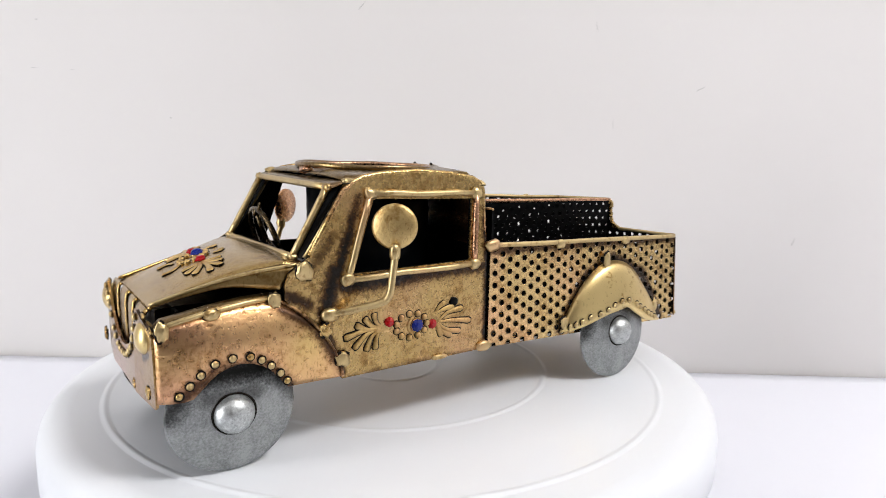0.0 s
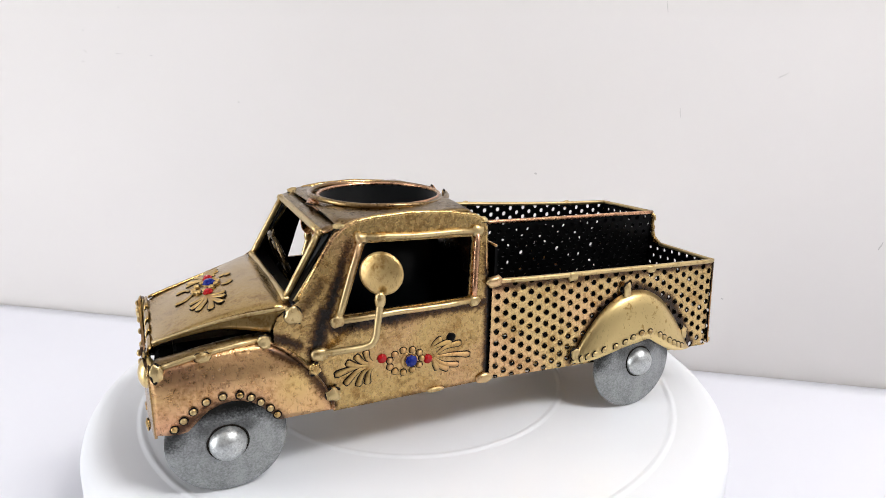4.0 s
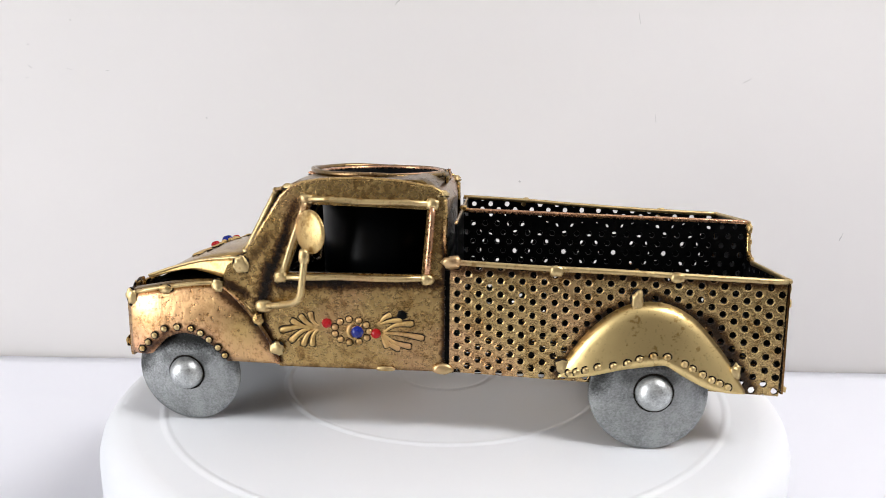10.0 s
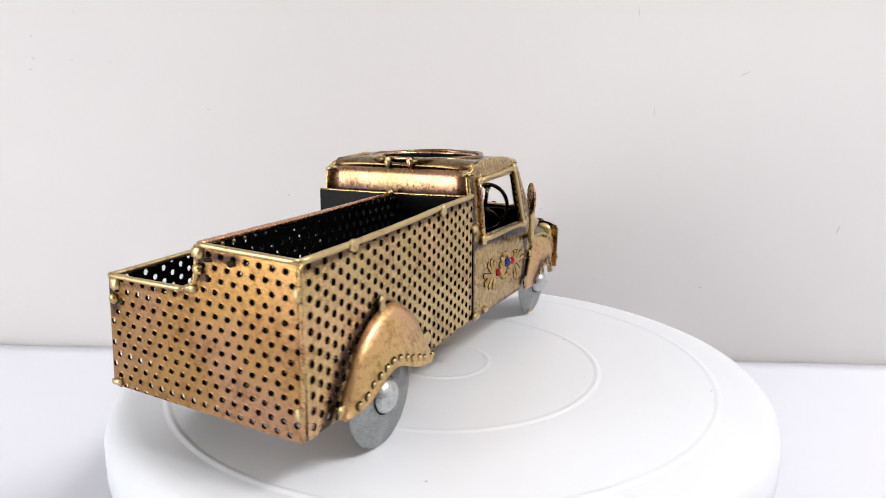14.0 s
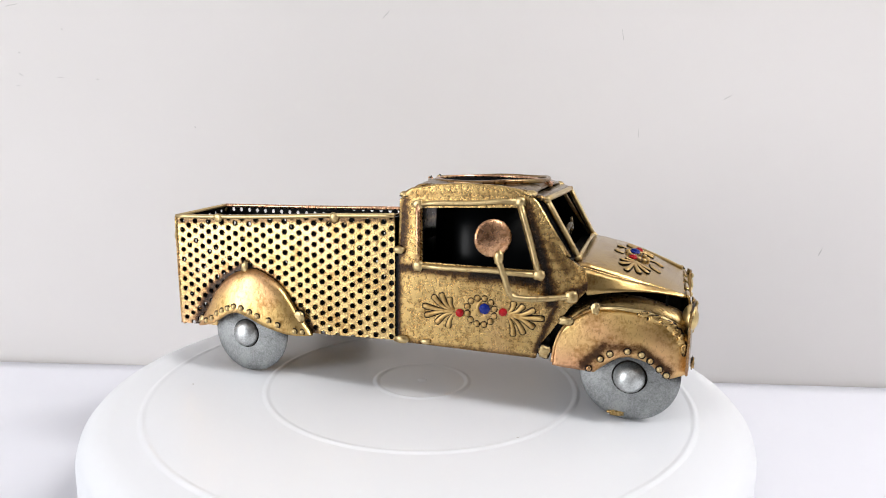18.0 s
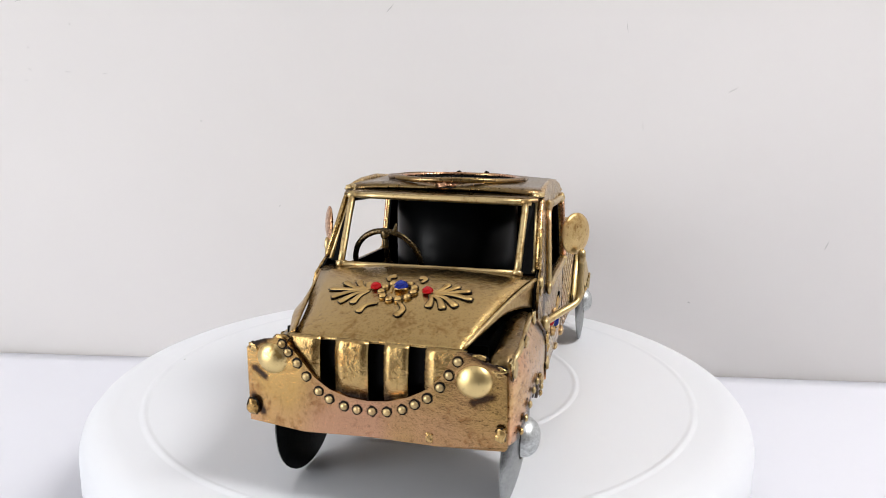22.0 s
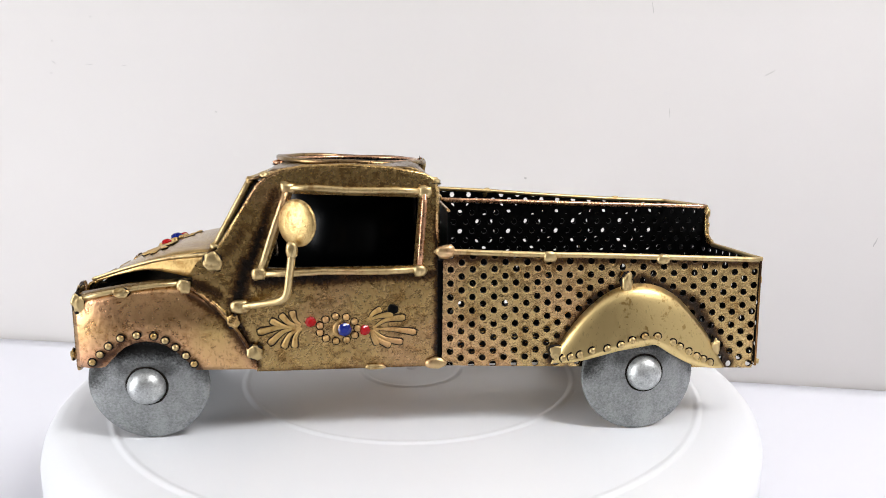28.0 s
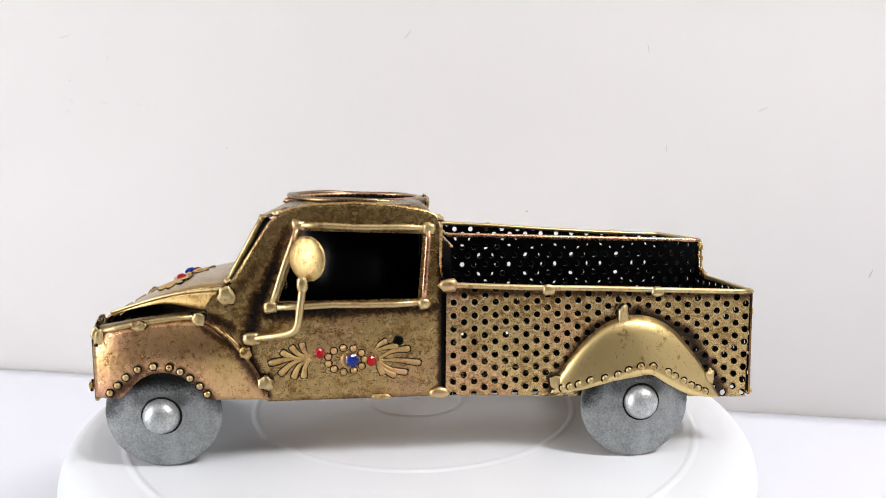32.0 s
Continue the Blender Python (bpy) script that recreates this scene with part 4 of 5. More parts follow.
    for k, (u, v, a, b) in enumerate(((109.6, 47.6, 1.7, 2.9), (96.2, 51.0, 2.2, 1.5), (76.9, 52.6, 1.9, 2.3), (55.4, 30.6, 2.3, 2.3), (61.6, 41.4, 1.8, 2.2)) if left else ((77.2, 45.4, 1.7, 2.4), (66.6, 39.8, 2.6, 1.6), (58.6, 26.6, 2.3, 2.4))):
        p = to3(u, v, 0.7)
        weld(truck, p, (a, 1.0, b), k + (30 if left else 40), M_ROD if k < 4 else M_BRASS)
    if not left:
        for k, (u, v, a, b) in enumerate(((95.5, 45.0, 2.2, 1.2), (99.5, 43.6, 2.4, 1.6), (103.0, 42.6, 2.2, 1.2), (105.6, 41.2, 1.8, 1.7), (107.6, 39.4, 1.6, 1.5), (109.2, 36.8, 1.3, 2.2), (110.4, 33.4, 1.0, 2.4))):
            weld(truck, to3(u, v, 0.5), (a, 0.8, b), k + 170, M_BRASS)
    for k, (u, v) in enumerate(((76.2, 21.9), (80.5, 26.5), (84.0, 29.0), (90.4, 30.8), (95.6, 30.0), (98.9, 28.0), (102.3, 24.9), (105.0, 22.6)) if not left else ((106.3, 28.6), (103.4, 31.3), (100.4, 34.2), (96.4, 36.9), (91.4, 37.8), (86.2, 37.4), (82.8, 35.8), (79.8, 33.4), (76.8, 30.4), (74.6, 27.4))):
        rivet(truck, to3(u, v, 0.7), 1, 1.1, M_ROD if k not in (0, 5, 9) else M_BRASS)
    return fen


def build_wheel(truck, name, x, y, r, side, label, toe=0.0, camber=0.0, dome=6.0, off=(0, 0)):
    w = tagged(new(name), label)
    w.parent = truck
    w.location = mm((x, y, r))
    w.rotation_euler = (radians(camber), 0, radians(toe))
    bm = bmesh.new()
    n = 72
    rings = []
    for rr, yy in ((0.0, 1.0), (r * 0.3, 0.9), (r * 0.5, 0.6), (r * 0.7, 0.05), (r * 0.85, -0.6), (r - 0.6, -1.2), (r, -1.6), (r, -2.0), (r - 0.4, -2.1), (0.0, -0.6)):
        rings.append([bm.verts.new(mm((rr * math.cos(2 * math.pi * k / n) * (1 + 0.004 * math.sin(3 * k)), side * yy, rr * math.sin(2 * math.pi * k / n)))) for k in range(n)] if rr else [bm.verts.new(mm((0, side * yy, 0)))])
    for i, (a, b) in enumerate(zip(rings, rings[1:])):
        for k in range(n):
            q = []
            for v in (a[k % len(a)], a[(k + 1) % len(a)], b[(k + 1) % len(b)], b[k % len(b)]):
                if v not in q:
                    q.append(v)
            bm.faces.new(q).material_index = 1 if i > 6 else 0
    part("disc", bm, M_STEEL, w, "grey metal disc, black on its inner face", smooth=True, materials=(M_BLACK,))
    bm = bmesh.new()
    R, cx, cz = 6.15, off[0], off[1]
    prof = [(R + 0.25, 0.5), (R, 0.9)] + [(R * math.cos(t) ** 0.8, 0.9 + (dome - 0.9) * math.sin(t) ** 1.1) for t in (0.15, 0.35, 0.6, 0.85, 1.1, 1.3, 1.45)]
    rings = [[bm.verts.new(mm((cx + rr * math.cos(2 * math.pi * k / 32), side * h, cz + rr * math.sin(2 * math.pi * k / 32)))) for k in range(32)] for rr, h in prof]
    for a, b in zip(rings, rings[1:]):
        for k in range(32):
            bm.faces.new((a[k], a[(k + 1) % 32], b[(k + 1) % 32], b[k]))
    bm.faces.new(rings[-1])
    part("hub", bm, M_HUB, w, "domed hub cap", True)
    ring = [(cx + 6.4 * math.cos(2 * math.pi * k / 28), side * 0.95, cz + 6.4 * math.sin(2 * math.pi * k / 28)) for k in range(28)]
    part("hub_groove", tube(bmesh.new(), ring, 0.4, 6, True, 0.6, 0.3, Vector((0, 1, 0))), M_SOOT, w, "thin dark ring round the hub", True)
    return w


def build_mirror(truck, side):
    left = side > 0
    m = tagged(new("wing_mirror"), "round brass wing mirror on a bent rod")
    m.parent = truck
    if left:
        c, turn = Vector((39.8, 69.4, 74.2)), 35
        pts = [(58.8, 62, 46.0), (51.6, 66, 47.8), (45.6, 70.6, 50.0), (43.2, 71.8, 52.4), (42.2, 72.0, 58), (41.2, 71.9, 65)]
    else:
        c, turn = Vector((38.6, -27.2, 72.2)), 32
        pts = [(67.5, -17, 49.4), (58, -20.5, 48.6), (49, -24.4, 48.8), (45.6, -25.4, 50.4), (43.2, -26, 57), (40.9, -26.7, 63.5)]
    part("arm", tube(bmesh.new(), smooth_path(pts, 4), 1.25, 8), M_ROD, m, smooth=True)
    part("arm_joint", blob(bmesh.new(), Vector(pts[-1]) + Vector((0, 0, 1.2)), (1.9, 1.5, 2.9), 5 if left else 6, 2, 0.12), M_ROD, m, smooth=True)
    part("arm_foot", blob(bmesh.new(), Vector(pts[0]) + Vector((0.6, side * 0.2, 0)), (3.2, 1.6, 2.4) if left else (2.8, 1.4, 2.7), 7 if left else 8, 2, 0.12), M_ROD, m, smooth=True)
    bm = bmesh.new()
    n, R = 36, 7.45
    nor = Vector((math.sin(radians(turn)), side * math.cos(radians(turn)), 0.02)).normalized()
    a = Vector((0, 0, 1))
    a = (a - nor * a.dot(nor)).normalized()
    b = nor.cross(a)
    rings = [[bm.verts.new(mm(c + (a * math.cos(2 * math.pi * k / n) + b * math.sin(2 * math.pi * k / n)) * rr + nor * h)) for k in range(n)] for rr, h in ((R * 0.02, 1.6), (R * 0.35, 1.45), (R * 0.65, 1.1), (R * 0.88, 0.6), (R, 0.1), (R, -0.4), (R - 0.5, -0.7), (R * 0.02, -0.7))]
    for q, w in zip(rings, rings[1:]):
        for k in range(n):
            bm.faces.new((q[k], q[(k + 1) % n], w[(k + 1) % n], w[k]))
    part("mirror_disc", bm, M_MIRROR if left else M_COPPER, m, smooth=True)
    return m


def build_roof(truck):
    # crowned sheet with the round opening
    cx, cy, R = 23.5, 21.5, 24.0
    x0, x1, y0, y1 = -1.5, 50.5, -13.0, 57.6

    def height(x, y):
        z = 91.2
        z -= 1.6 * (abs(y - 22) / 38) ** 3
        z -= 0.8 * (x - 8) / 42
        if x > 46:
            z -= 0.07 * (x - 46) ** 2
        if x < 4:
            z -= 0.11 * (4 - x) ** 2
        return z
    rows, n = [], 72
    for ring in range(6):
        row = []
        for k in range(n + 1):
            t = 2 * math.pi * k / n
            c, s = math.cos(t), math.sin(t)
            ox = cx + R * c
            oy = cy + R * s
            kx = ((x1 - cx) / c if c > 1e-6 else (x0 - cx) / c if c < -1e-6 else 1e9)
            ky = ((y1 - cy) / s if s > 1e-6 else (y0 - cy) / s if s < -1e-6 else 1e9)
            q = min(kx, ky)
            ex, ey = cx + q * c, cy + q * s
            f = ring / 5
            x, y = ox + (ex - ox) * f, oy + (ey - oy) * f
            row.append((x, y, height(x, y) + 0.15 * noise.noise(Vector((x * 0.15, y * 0.15, 4)))))
        rows.append(row)
    arc_grid(rows, 0.8, "roof", M_ROOF, truck, "darkened brass roof with a round opening")
    # roof front lip down to the windscreen, and the rounded back of the cab
    arc_grid([[(x, -12.8 + 70.2 * k / 12, z) for k in range(13)] for x, z in ((50.3, 87.6), (53.0, 87.0), (55.4, 86.2))], 0.8, "roof_lip", M_ROOF, truck)
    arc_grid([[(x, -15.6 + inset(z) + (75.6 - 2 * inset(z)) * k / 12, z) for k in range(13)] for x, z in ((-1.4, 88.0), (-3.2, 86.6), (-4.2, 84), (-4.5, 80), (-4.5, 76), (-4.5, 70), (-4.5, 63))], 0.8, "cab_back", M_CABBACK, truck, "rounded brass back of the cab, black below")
    part("cab_back_lower", boxed((-4.2, -15.5, 23), (-3.8, 60, 74)), M_BLACK, truck, "black back wall of the cab")
    # the black cup in the cab
    bm = bmesh.new()
    n = 64
    prof = [(R - 0.2, 91), (R - 0.2, 26), (0, 26), (0, 26.8), (R - 1.0, 26.8), (R - 1.0, 91)]
    rings = [[bm.verts.new(mm((cx + r * math.cos(2 * math.pi * k / n), cy + r * math.sin(2 * math.pi * k / n), z))) for k in range(n)] if r else [bm.verts.new(mm((cx, cy, z)))] for r, z in prof]
    for a, b in zip(rings, rings[1:] + rings[:1]):
        if len(a) == 1 and len(b) == 1:
            continue
        for k in range(n):
            q = []
            for v in (a[k % len(a)], a[(k + 1) % len(a)], b[(k + 1) % len(b)], b[k % len(b)]):
                if v not in q:
                    q.append(v)
            bm.faces.new(q)
    part("cup", bm, M_CUP, truck, "black round cup set into the cab", True)
    # bent wire loop round the opening
    loop = []
    for k in range(41):
        t = math.pi + 0.24 + (2 * math.pi - 0.48) * k / 40
        x, y = cx + 27.0 * math.cos(t), cy + 26.5 * math.sin(t)
        loop.append((x, y, 91.6 + 0.8 * math.cos(t) + 0.2 * math.sin(5 * t)))
    part("roof_loop", tube(bmesh.new(), loop, 1.05, 8), M_LOOP, truck, "bent brass wire loop on the roof", True)
    part("opening_rim", tube(bmesh.new(), [(cx + (R - 0.2) * math.cos(2 * math.pi * k / 48), cy + (R - 0.2) * math.sin(2 * math.pi * k / 48), 91.4) for k in range(48)], 0.8, 8, True), M_COPPER, truck, smooth=True)
    weld(truck, (-2.6, 27.0, 89.8), (1.4, 1.6, 2.3), 51)
    weld(truck, (-2.6, 15.4, 89.8), (1.4, 1.6, 2.3), 52, M_COPPER)
    weld(truck, (50.4, 24.0, 90.4), (2.2, 3.0, 1.8), 53, M_COPPER)
    for p in ((-3.6, 57.0, 86), (-3.4, -12.6, 86), (50, 56.8, 88), (50, -12.4, 88.4)):
        weld(truck, p, (2.2, 2.0, 1.8), int(p[1]) + 60)
    part("cab_floor", boxed((-4, -15.5, 23.2), (54, 60, 24.4)), M_BLACK, truck, "black cab floor")
    # unseen brass sheet, added to reflect light onto the turntable below
    part("bounce_pan", boxed((-4, -14.5, 22.9), (54, 59, 23.15)), M_BRASS, truck, "added brass sheet that bounces light under the cab")


def build_windscreen(truck):
    fr = tagged(new("windscreen_frame"), "bright brass rod windscreen frame")
    fr.parent = truck
    c = {"tl": (56.0, 53.6, 86.2), "tr": (55.6, -9.6, 86.4), "bl": (68.2, 53.4, 64.4), "br": (69.0, -8.4, 63.6)}
    for a, b, r in (("tl", "tr", 1.2), ("tr", "br", 1.2), ("br", "bl", 1.1), ("bl", "tl", 1.2)):
        p, q = Vector(c[a]), Vector(c[b])
        part("rod", tube(bmesh.new(), [p.lerp(q, k / 6) for k in range(7)], r, 8), M_ROD, fr, smooth=True)
    for k, p in enumerate(c.values()):
        part("weld_bead", blob(bmesh.new(), p, (1.4, 1.9, 1.4), k + 70), M_ROD, fr, smooth=True)
    wh = tagged(new("steering_wheel"), "dark metal steering wheel with three spokes")
    wh.parent = truck
    o, ax = Vector((59.5, 5.6, 63.2)), Vector((-0.95, 0, 0.30)).normalized()
    u = Vector((0, 1, 0))
    v = ax.cross(u)
    part("rim", tube(bmesh.new(), [o + (u * math.cos(2 * math.pi * k / 32) + v * math.sin(2 * math.pi * k / 32)) * 12.4 for k in range(32)], 1.05, 8, True), M_DARK, wh, smooth=True)
    for k in range(3):
        t = 2 * math.pi * k / 3 + math.pi / 2 * (1 if v.z > 0 else -1)
        part("spoke", tube(bmesh.new(), [o, o + (u * math.cos(t) + v * math.sin(t)) * 12], 1.0, 8), M_DARK, wh, smooth=True)
    tip = o + v * (12.2 if v.z > 0 else -12.2)
    part("boss", blob(bmesh.new(), tip + Vector((0, 0.4, -0.8)), (1.4, 2.0, 1.8), 81), M_DARK, wh, smooth=True)
    part("knob", tube(bmesh.new(), [tip + Vector((0, 3.6, -0.6)), tip + Vector((0, 4.1, 1.2)), tip + Vector((0, 4.3, 3.0))], [0.9, 0.7, 0.3], 8), M_DARK, wh, smooth=True)
    part("column", tube(bmesh.new(), [o, o + Vector((9, 0, -9))], 1.0, 8), M_BLACK, wh, smooth=True)


def build_bed(truck):
    DU, DV, HR, TH = 3.72, 4.75, 1.12, 0.7
    bed = tagged(new("truck_bed"), "open truck bed of perforated brass sheet, black inside")
    bed.parent = truck
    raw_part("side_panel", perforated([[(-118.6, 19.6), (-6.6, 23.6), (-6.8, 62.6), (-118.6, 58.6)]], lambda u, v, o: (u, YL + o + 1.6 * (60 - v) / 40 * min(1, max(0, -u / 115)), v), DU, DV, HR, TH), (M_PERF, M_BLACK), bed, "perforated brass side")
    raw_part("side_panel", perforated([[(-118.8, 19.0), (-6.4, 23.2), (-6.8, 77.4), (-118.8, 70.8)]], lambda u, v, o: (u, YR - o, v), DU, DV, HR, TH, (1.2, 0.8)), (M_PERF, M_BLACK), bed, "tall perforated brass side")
    tail = [[(18.0, -15.6), (20.8, 64.0), (58.4, 61.6), (58.4, 25.6), (58.4, -16.2)][::-1], [(58.4, -16.2), (58.4, 25.6), (61.5, 22.2), (61.5, -16.3)][::-1], [(61.5, -16.3), (61.5, 22.2), (72.6, 20.6), (71.2, -16.4)][::-1]]
    raw_part("tailgate", perforated(tail, lambda u, v, o: (-119.2 - o, v, u), DU, DV, HR * 0.8, TH, (0, 0), -4.0), (M_TAIL, M_BLACK), bed, "stepped perforated tailgate, coppery brass darkened for shade")
    raw_part("divider", perforated([[(-118.8, 24.5), (-9.0, 24.5), (-9.0, 75.6), (-118.8, 72.2)]], lambda u, v, o: (u, 20.8 + o, v), 2.42, 7.3, 1.05, 0.6, (0.4, 1.7), 0, 0), (M_BLACK, M_BLACK), bed, "black perforated divider")
    raw_part("bed_floor", perforated([[(-118.4, -16.0), (-9.4, -16.0), (-9.4, 60.2), (-118.4, 60.2)]], lambda u, v, o: (u, v, 23.6 + o), DU, DV, HR, 0.6, (0.9, 0.3)), (M_BLACK, M_BRASS), bed, "perforated floor, black above")
    # added block, shuts off the slit of light behind the cab
    part("slit_filler", boxed((-8.1, -16.2, 22.8), (-4.4, 60.2, 60)), M_BLACK, bed, "added black filler that stops light between cab and bed")
    part("front_wall", boxed((-9.2, -16.2, 23), (-8.2, 60, 76.2)), M_BLACK, bed, "black front wall")

    def rod(name, pts, mat, r=0.95):
        part(name, tube(bmesh.new(), smooth_path(pts, 5), r, 8), mat, bed, smooth=True)
    rod("top_rod", [(-6.5, 61.4, 63.3), (-35, 61.6, 62.0), (-60, 61.4, 61.2), (-90, 61.4, 60.0), (-118.8, 60.8, 58.8)], M_ROD, 1.05)
    rod("top_rod", [(-7, -16.8, 77.4), (-35, -16.8, 76.0), (-60, -16.9, 74.2), (-90, -16.8, 72.4), (-119.2, -16.6, 71.2)], M_ROD, 1.05)
    rod("tail_rod", [(-119.4, 61.0, 59.0), (-119.6, 45, 58.6), (-119.4, 28, 58.4)], M_ROD)
    rod("tail_rod", [(-119.5, 20.4, 72.8), (-119.6, 2, 72.0), (-119.4, -16.6, 71.2)], M_ROD)
    rod("step_rod", [(-119.5, 28, 58.4), (-119.7, 24.2, 60.2), (-119.6, 22.2, 63), (-119.5, 21, 72.6)], M_BRASS, 0.9)
    rod("divider_rod", [(-9, 21.6, 76.2), (-35, 21.2, 75.4), (-70, 20.6, 74.2), (-100, 20.4, 73.4), (-119.4, 20.4, 72.8)], M_COPPER, 1.0)
    rod("wall_wire", [(-8.6, 60, 76.6), (-8.6, 22, 76.6), (-8.6, -16.4, 77.2)], M_BRASS, 0.5)
    rod("rear_post", [(-119.4, -16.8, 71), (-119.4, -16.6, 45), (-119.6, -15.8, 18.8)], M_BRASS, 0.7)
    for p, s, k in (((-7.4, 61.8, 63.3), (3.4, 1.4, 2.3), 1), ((-43, 62.2, 61.0), (2.4, 0.9, 1.9), 2), ((-83, 62.2, 59.6), (2.4, 0.9, 1.9), 3), ((-4.3, 61.8, 24.6), (3.6, 1.1, 2.0), 4),
                    ((-95, -17.4, 71.8), (2.4, 0.9, 2.0), 5), ((-35, -17.4, 75.2), (2.2, 0.9, 2.4), 6), ((-4.6, -17.2, 63.1), (2.6, 1.2, 1.7), 7), ((-3, -17.6, 24.2), (3.4, 1.1, 1.8), 8),
                    ((8, -17.4, 24.2), (2.4, 0.8, 1.2), 9), ((-119.8, 58.6, 56.4), (1.0, 2.0, 2.3), 10), ((-120, 59.6, 51.4), (1.0, 1.7, 1.7), 11), ((-119.8, 20.6, 70.4), (1.1, 2.2, 2.2), 12),
                    ((-120, 20.8, 65.2), (1.1, 1.5, 1.7), 13), ((-119.9, 24.6, 59.2), (1.0, 2.4, 1.4), 14), ((-119.8, -16.0, 62), (1.1, 1.2, 2.4), 15), ((-119.8, -15.0, 27), (1.1, 1.2, 2.2), 16), ((-119.9, 61.8, 22.2), (0.9, 2.4, 1.2), 17), ((16, 61.8, 24.0), (3.4, 0.7, 0.9), 18), ((-9, 21.6, 77), (1.6, 1.6, 1.3), 19)):
        part("weld_bead", blob(bmesh.new(), p, s, k + 90), M_ROD if k not in (11, 13, 19) else M_BRASS, bed, smooth=True)
    for p, s, k in (((-119.6, 56.4, 50.6), (0.3, 1.0, 1.2), 2), ((-119.6, 17.0, 68.4), (0.3, 1.8, 0.7), 3), ((-119.6, 8.0, 68.2), (0.3, 1.8, 1.0), 4), ((-119.6, 17.6, 63), (0.3, 0.7, 1.4), 5)):
        part("solder_stain", blob(bmesh.new(), p, s, k + 120, 2, 0.6), M_SOOT, bed, smooth=True)
    return bed


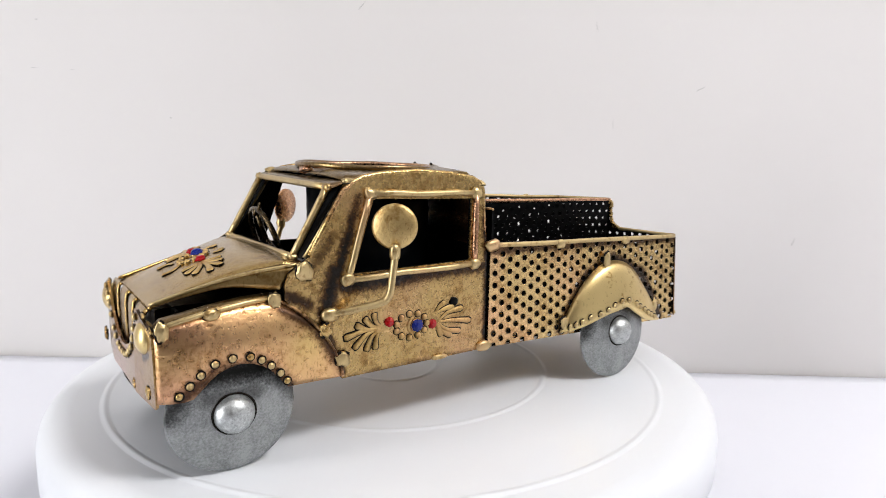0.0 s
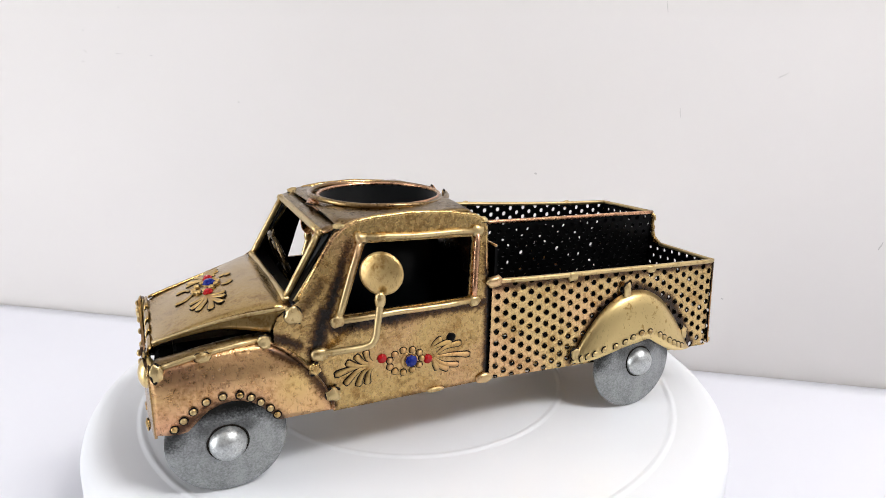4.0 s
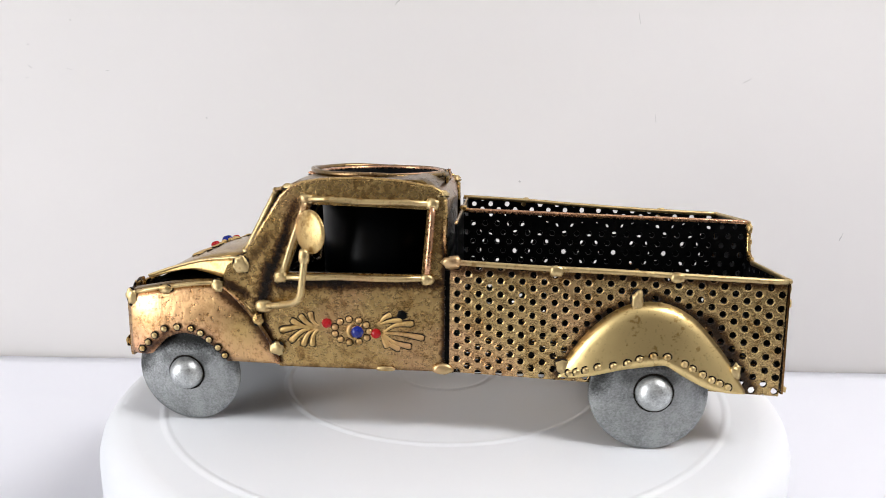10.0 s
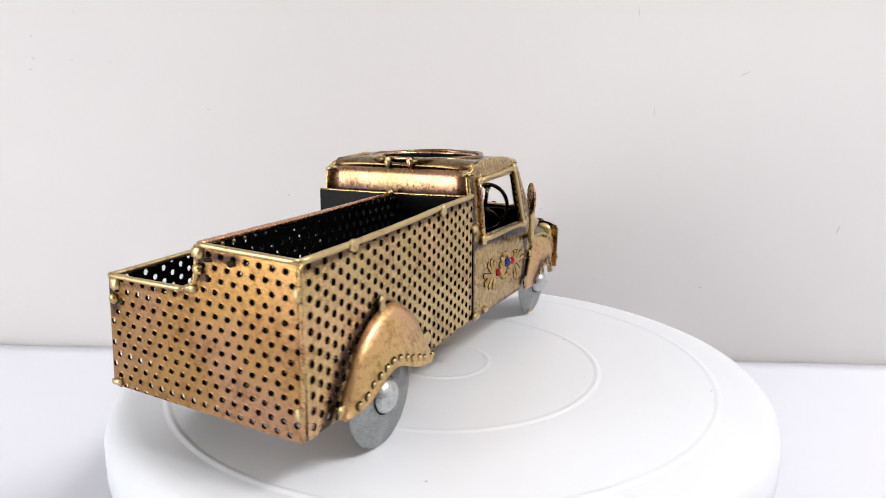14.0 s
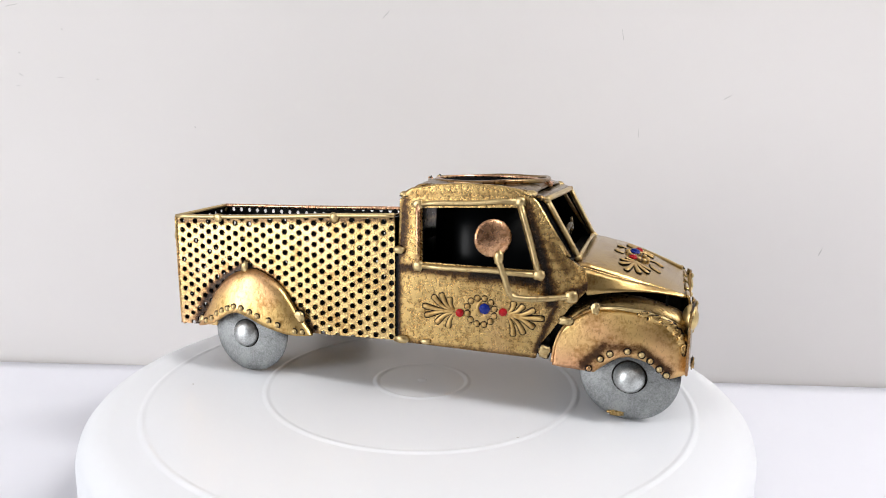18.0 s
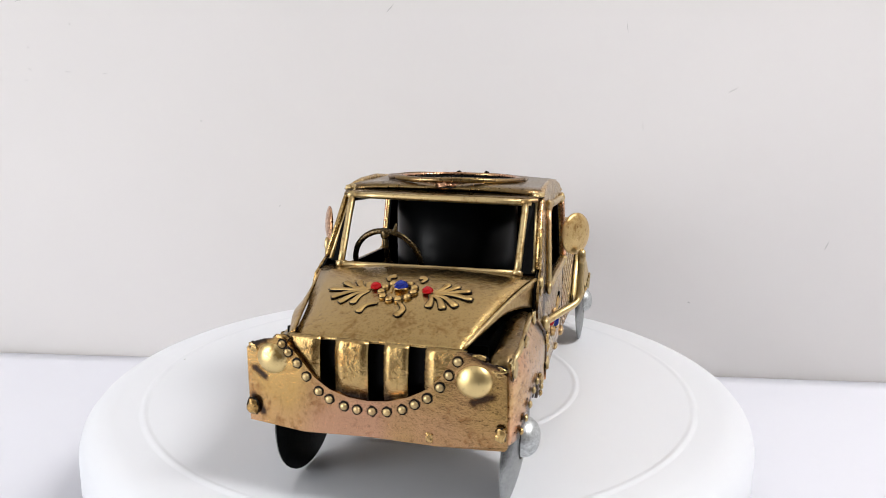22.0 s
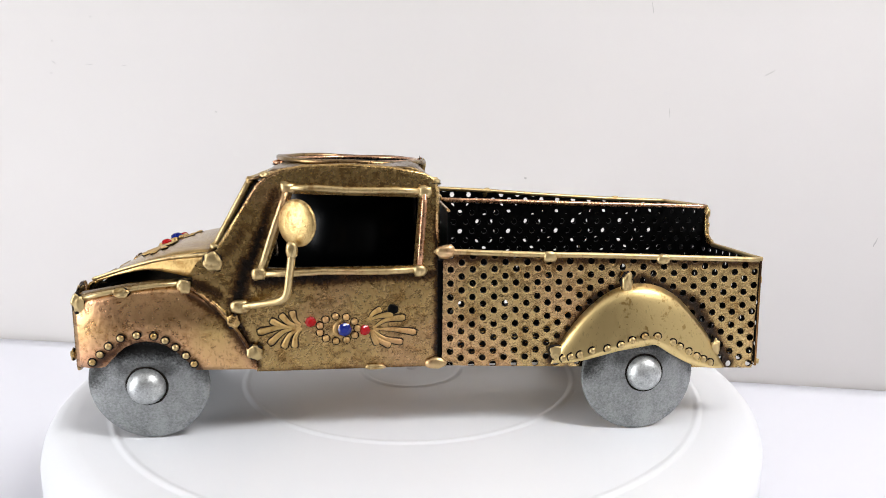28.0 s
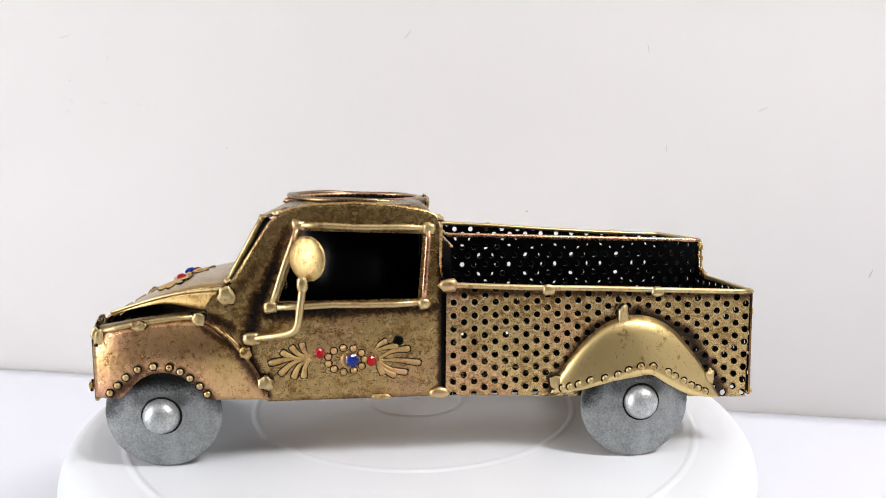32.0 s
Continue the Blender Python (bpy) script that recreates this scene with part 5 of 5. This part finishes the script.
def build_rear_fender(truck, side):
    left = side > 0
    if left:
        arc = [(-45.0, 24.2), (-48.6, 31.0), (-53.2, 38.0), (-59.8, 45.0), (-66.4, 49.2), (-73.3, 50.8), (-80.6, 50.0), (-88.1, 46.0), (-94.7, 39.2), (-101.4, 30.4), (-106.6, 21.2)]
        low = [(-44.6, 23.4), (-54.3, 25.6), (-60, 27.4), (-65.9, 29.2), (-74.1, 30.7), (-78.8, 31.2), (-82.5, 29.2), (-85.4, 27.4), (-92.7, 23.5), (-99, 21.8), (-106.6, 20.4)]
        dots = [(-48.3, 25.9), (-50.6, 26.7), (-53.5, 27.7), (-57.5, 29.2), (-62.5, 30.2), (-67.0, 31.5), (-70.8, 33.0), (-75.1, 34.3), (-79.6, 34.2), (-85.4, 31.8), (-88.1, 30.1), (-91.5, 28.2), (-94.7, 26.3), (-97.5, 25.0), (-100.4, 23.6)]
        pts = [((-70.0, 63.4, 51.8), (1.9, 1.3, 3.3)), ((-46.6, 63.2, 27.6), (2.6, 1.1, 2.4)), ((-103.4, 64.0, 28.0), (1.7, 1.2, 2.9))]
    else:
        arc = [(-106.0, 20.4), (-101.6, 28.3), (-95.7, 38.3), (-88.2, 44.9), (-80.9, 48.0), (-75.2, 48.6), (-68.2, 46.0), (-61.4, 41.0), (-54.7, 31.5), (-47.4, 21.4)][::-1]
        low = [(-105.6, 19.8), (-99, 21.6), (-94.2, 23.6), (-86.7, 28.2), (-81.0, 29.4), (-75.3, 27.7), (-67.0, 24.3), (-57.4, 21.6), (-52, 21.0), (-46.6, 20.8)][::-1]
        dots = [(-100.4, 23.2), (-96.7, 25.0), (-93.6, 27.6), (-90.3, 29.4), (-87.0, 30.9), (-83.4, 32.0), (-79.5, 31.7), (-75.0, 30.4), (-71.1, 28.9), (-65.6, 27.2), (-61.2, 25.5), (-53.4, 23.1), (-50.2, 22.8)]
        pts = [((-80.8, -18.2, 49.6), (1.7, 1.2, 2.8)), ((-52.4, -19.2, 29.4), (2.6, 1.2, 2.6)), ((-104.8, -18.8, 22.4), (2.2, 1.1, 2.0))]
    y0 = YL if left else YR

    def y_at(x, f):
        return y0 + side * (0.9 + 6.4 * (1 - f) ** 0.5 * math.sin(math.pi * min(1, max(0, (x + 109) / 62))) ** 0.45)
    A = smooth_path([(x, 0, z) for x, z in arc], 4)
    B = smooth_path([(x, 0, z) for x, z in low], 4)
    rows = []
    for k in range(9):
        f = k / 8
        rows.append([(b.x + (a.x - b.x) * f, y_at(b.x, f), b.z + (a.z - b.z) * f) for a, b in zip(A, B)])
    fen = arc_grid(rows, -0.9 if left else 0.9, "rear_fender", M_GOLD if left else M_FENDER_R, truck, "smooth pale brass rear fender edged with rivets" if left else "coppery rear fender edged with rivets")
    for x, z in dots:
        z0 = min(B, key=lambda q: abs(q.x - x)).z
        z1 = min(A, key=lambda q: abs(q.x - x)).z
        f = min(1.0, max(0.0, (z - z0) / max(z1 - z0, 1.0)))
        rivet(truck, (x, y_at(x, f) + side * 1.1, z), 1, 1.2)
    for k, (p, size) in enumerate(pts):
        weld(truck, p, size, k + 140 + (5 if left else 0))
    return fen


def build_truck():
    truck = tagged(new("toy_pickup_truck"), "handmade antique brass and copper toy pickup with grey metal wheels", "toy truck")
    for s in (1, -1):
        build_cab_side(truck, s)
        build_front_fender(truck, s)
        build_rear_fender(truck, s)
        build_mirror(truck, s)
    build_front(truck)
    build_roof(truck)
    build_windscreen(truck)
    build_bed(truck)
    build_wheel(truck, "wheel", 90.5, 59.8, 19.5, 1, "plain grey metal disc wheel", -2.0, -2.0, 5.8)
    build_wheel(truck, "wheel", 91.2, -12.4, 19.4, -1, "plain grey metal disc wheel", -1.9, 0.0, 6.8, (0.3, -0.8))
    build_wheel(truck, "wheel", -75.0, 66.0, 20.0, 1, "plain grey metal disc wheel", 0.0, 4.0, 5.2, (-1.4, 0.6))
    build_wheel(truck, "wheel", -79.6, -18.0, 19.3, -1, "plain grey metal disc wheel", 0.4, -2.0, 4.4, (-1.2, -0.8))
    part("solder_patch", blob(bmesh.new(), (87.0, -11.6, 2.4), (3.2, 0.35, 1.1), 160, 3, 0.5), M_BRASS, truck, "brass smear on a wheel", True)
    part("axle", tube(bmesh.new(), [(90.8, -12.5, 19.5), (90.8, 57, 19.7)], 1.6, 10), M_BLACK, truck, smooth=True)
    part("axle", tube(bmesh.new(), [(-79, -17, 19.4), (-75.2, 65, 20.0)], 1.6, 10), M_BLACK, truck, smooth=True)
    for x in (90.8, -78):
        part("axle_bracket", boxed((x - 3, 10, 19), (x + 3, 34, 24)), M_BLACK, truck)
    return truck


build_room()
turntable = build_turntable()
truck = build_truck()


def motions():
    walk(turntable, [(r[0], pose(0, 0, 0, 0, 0, r[7])) for r in PATH])
    walk(truck, [(r[0], pose(0, 0, 0.0003, 0, 0, r[7] + LEAN + 180)) for r in PATH])


motions()
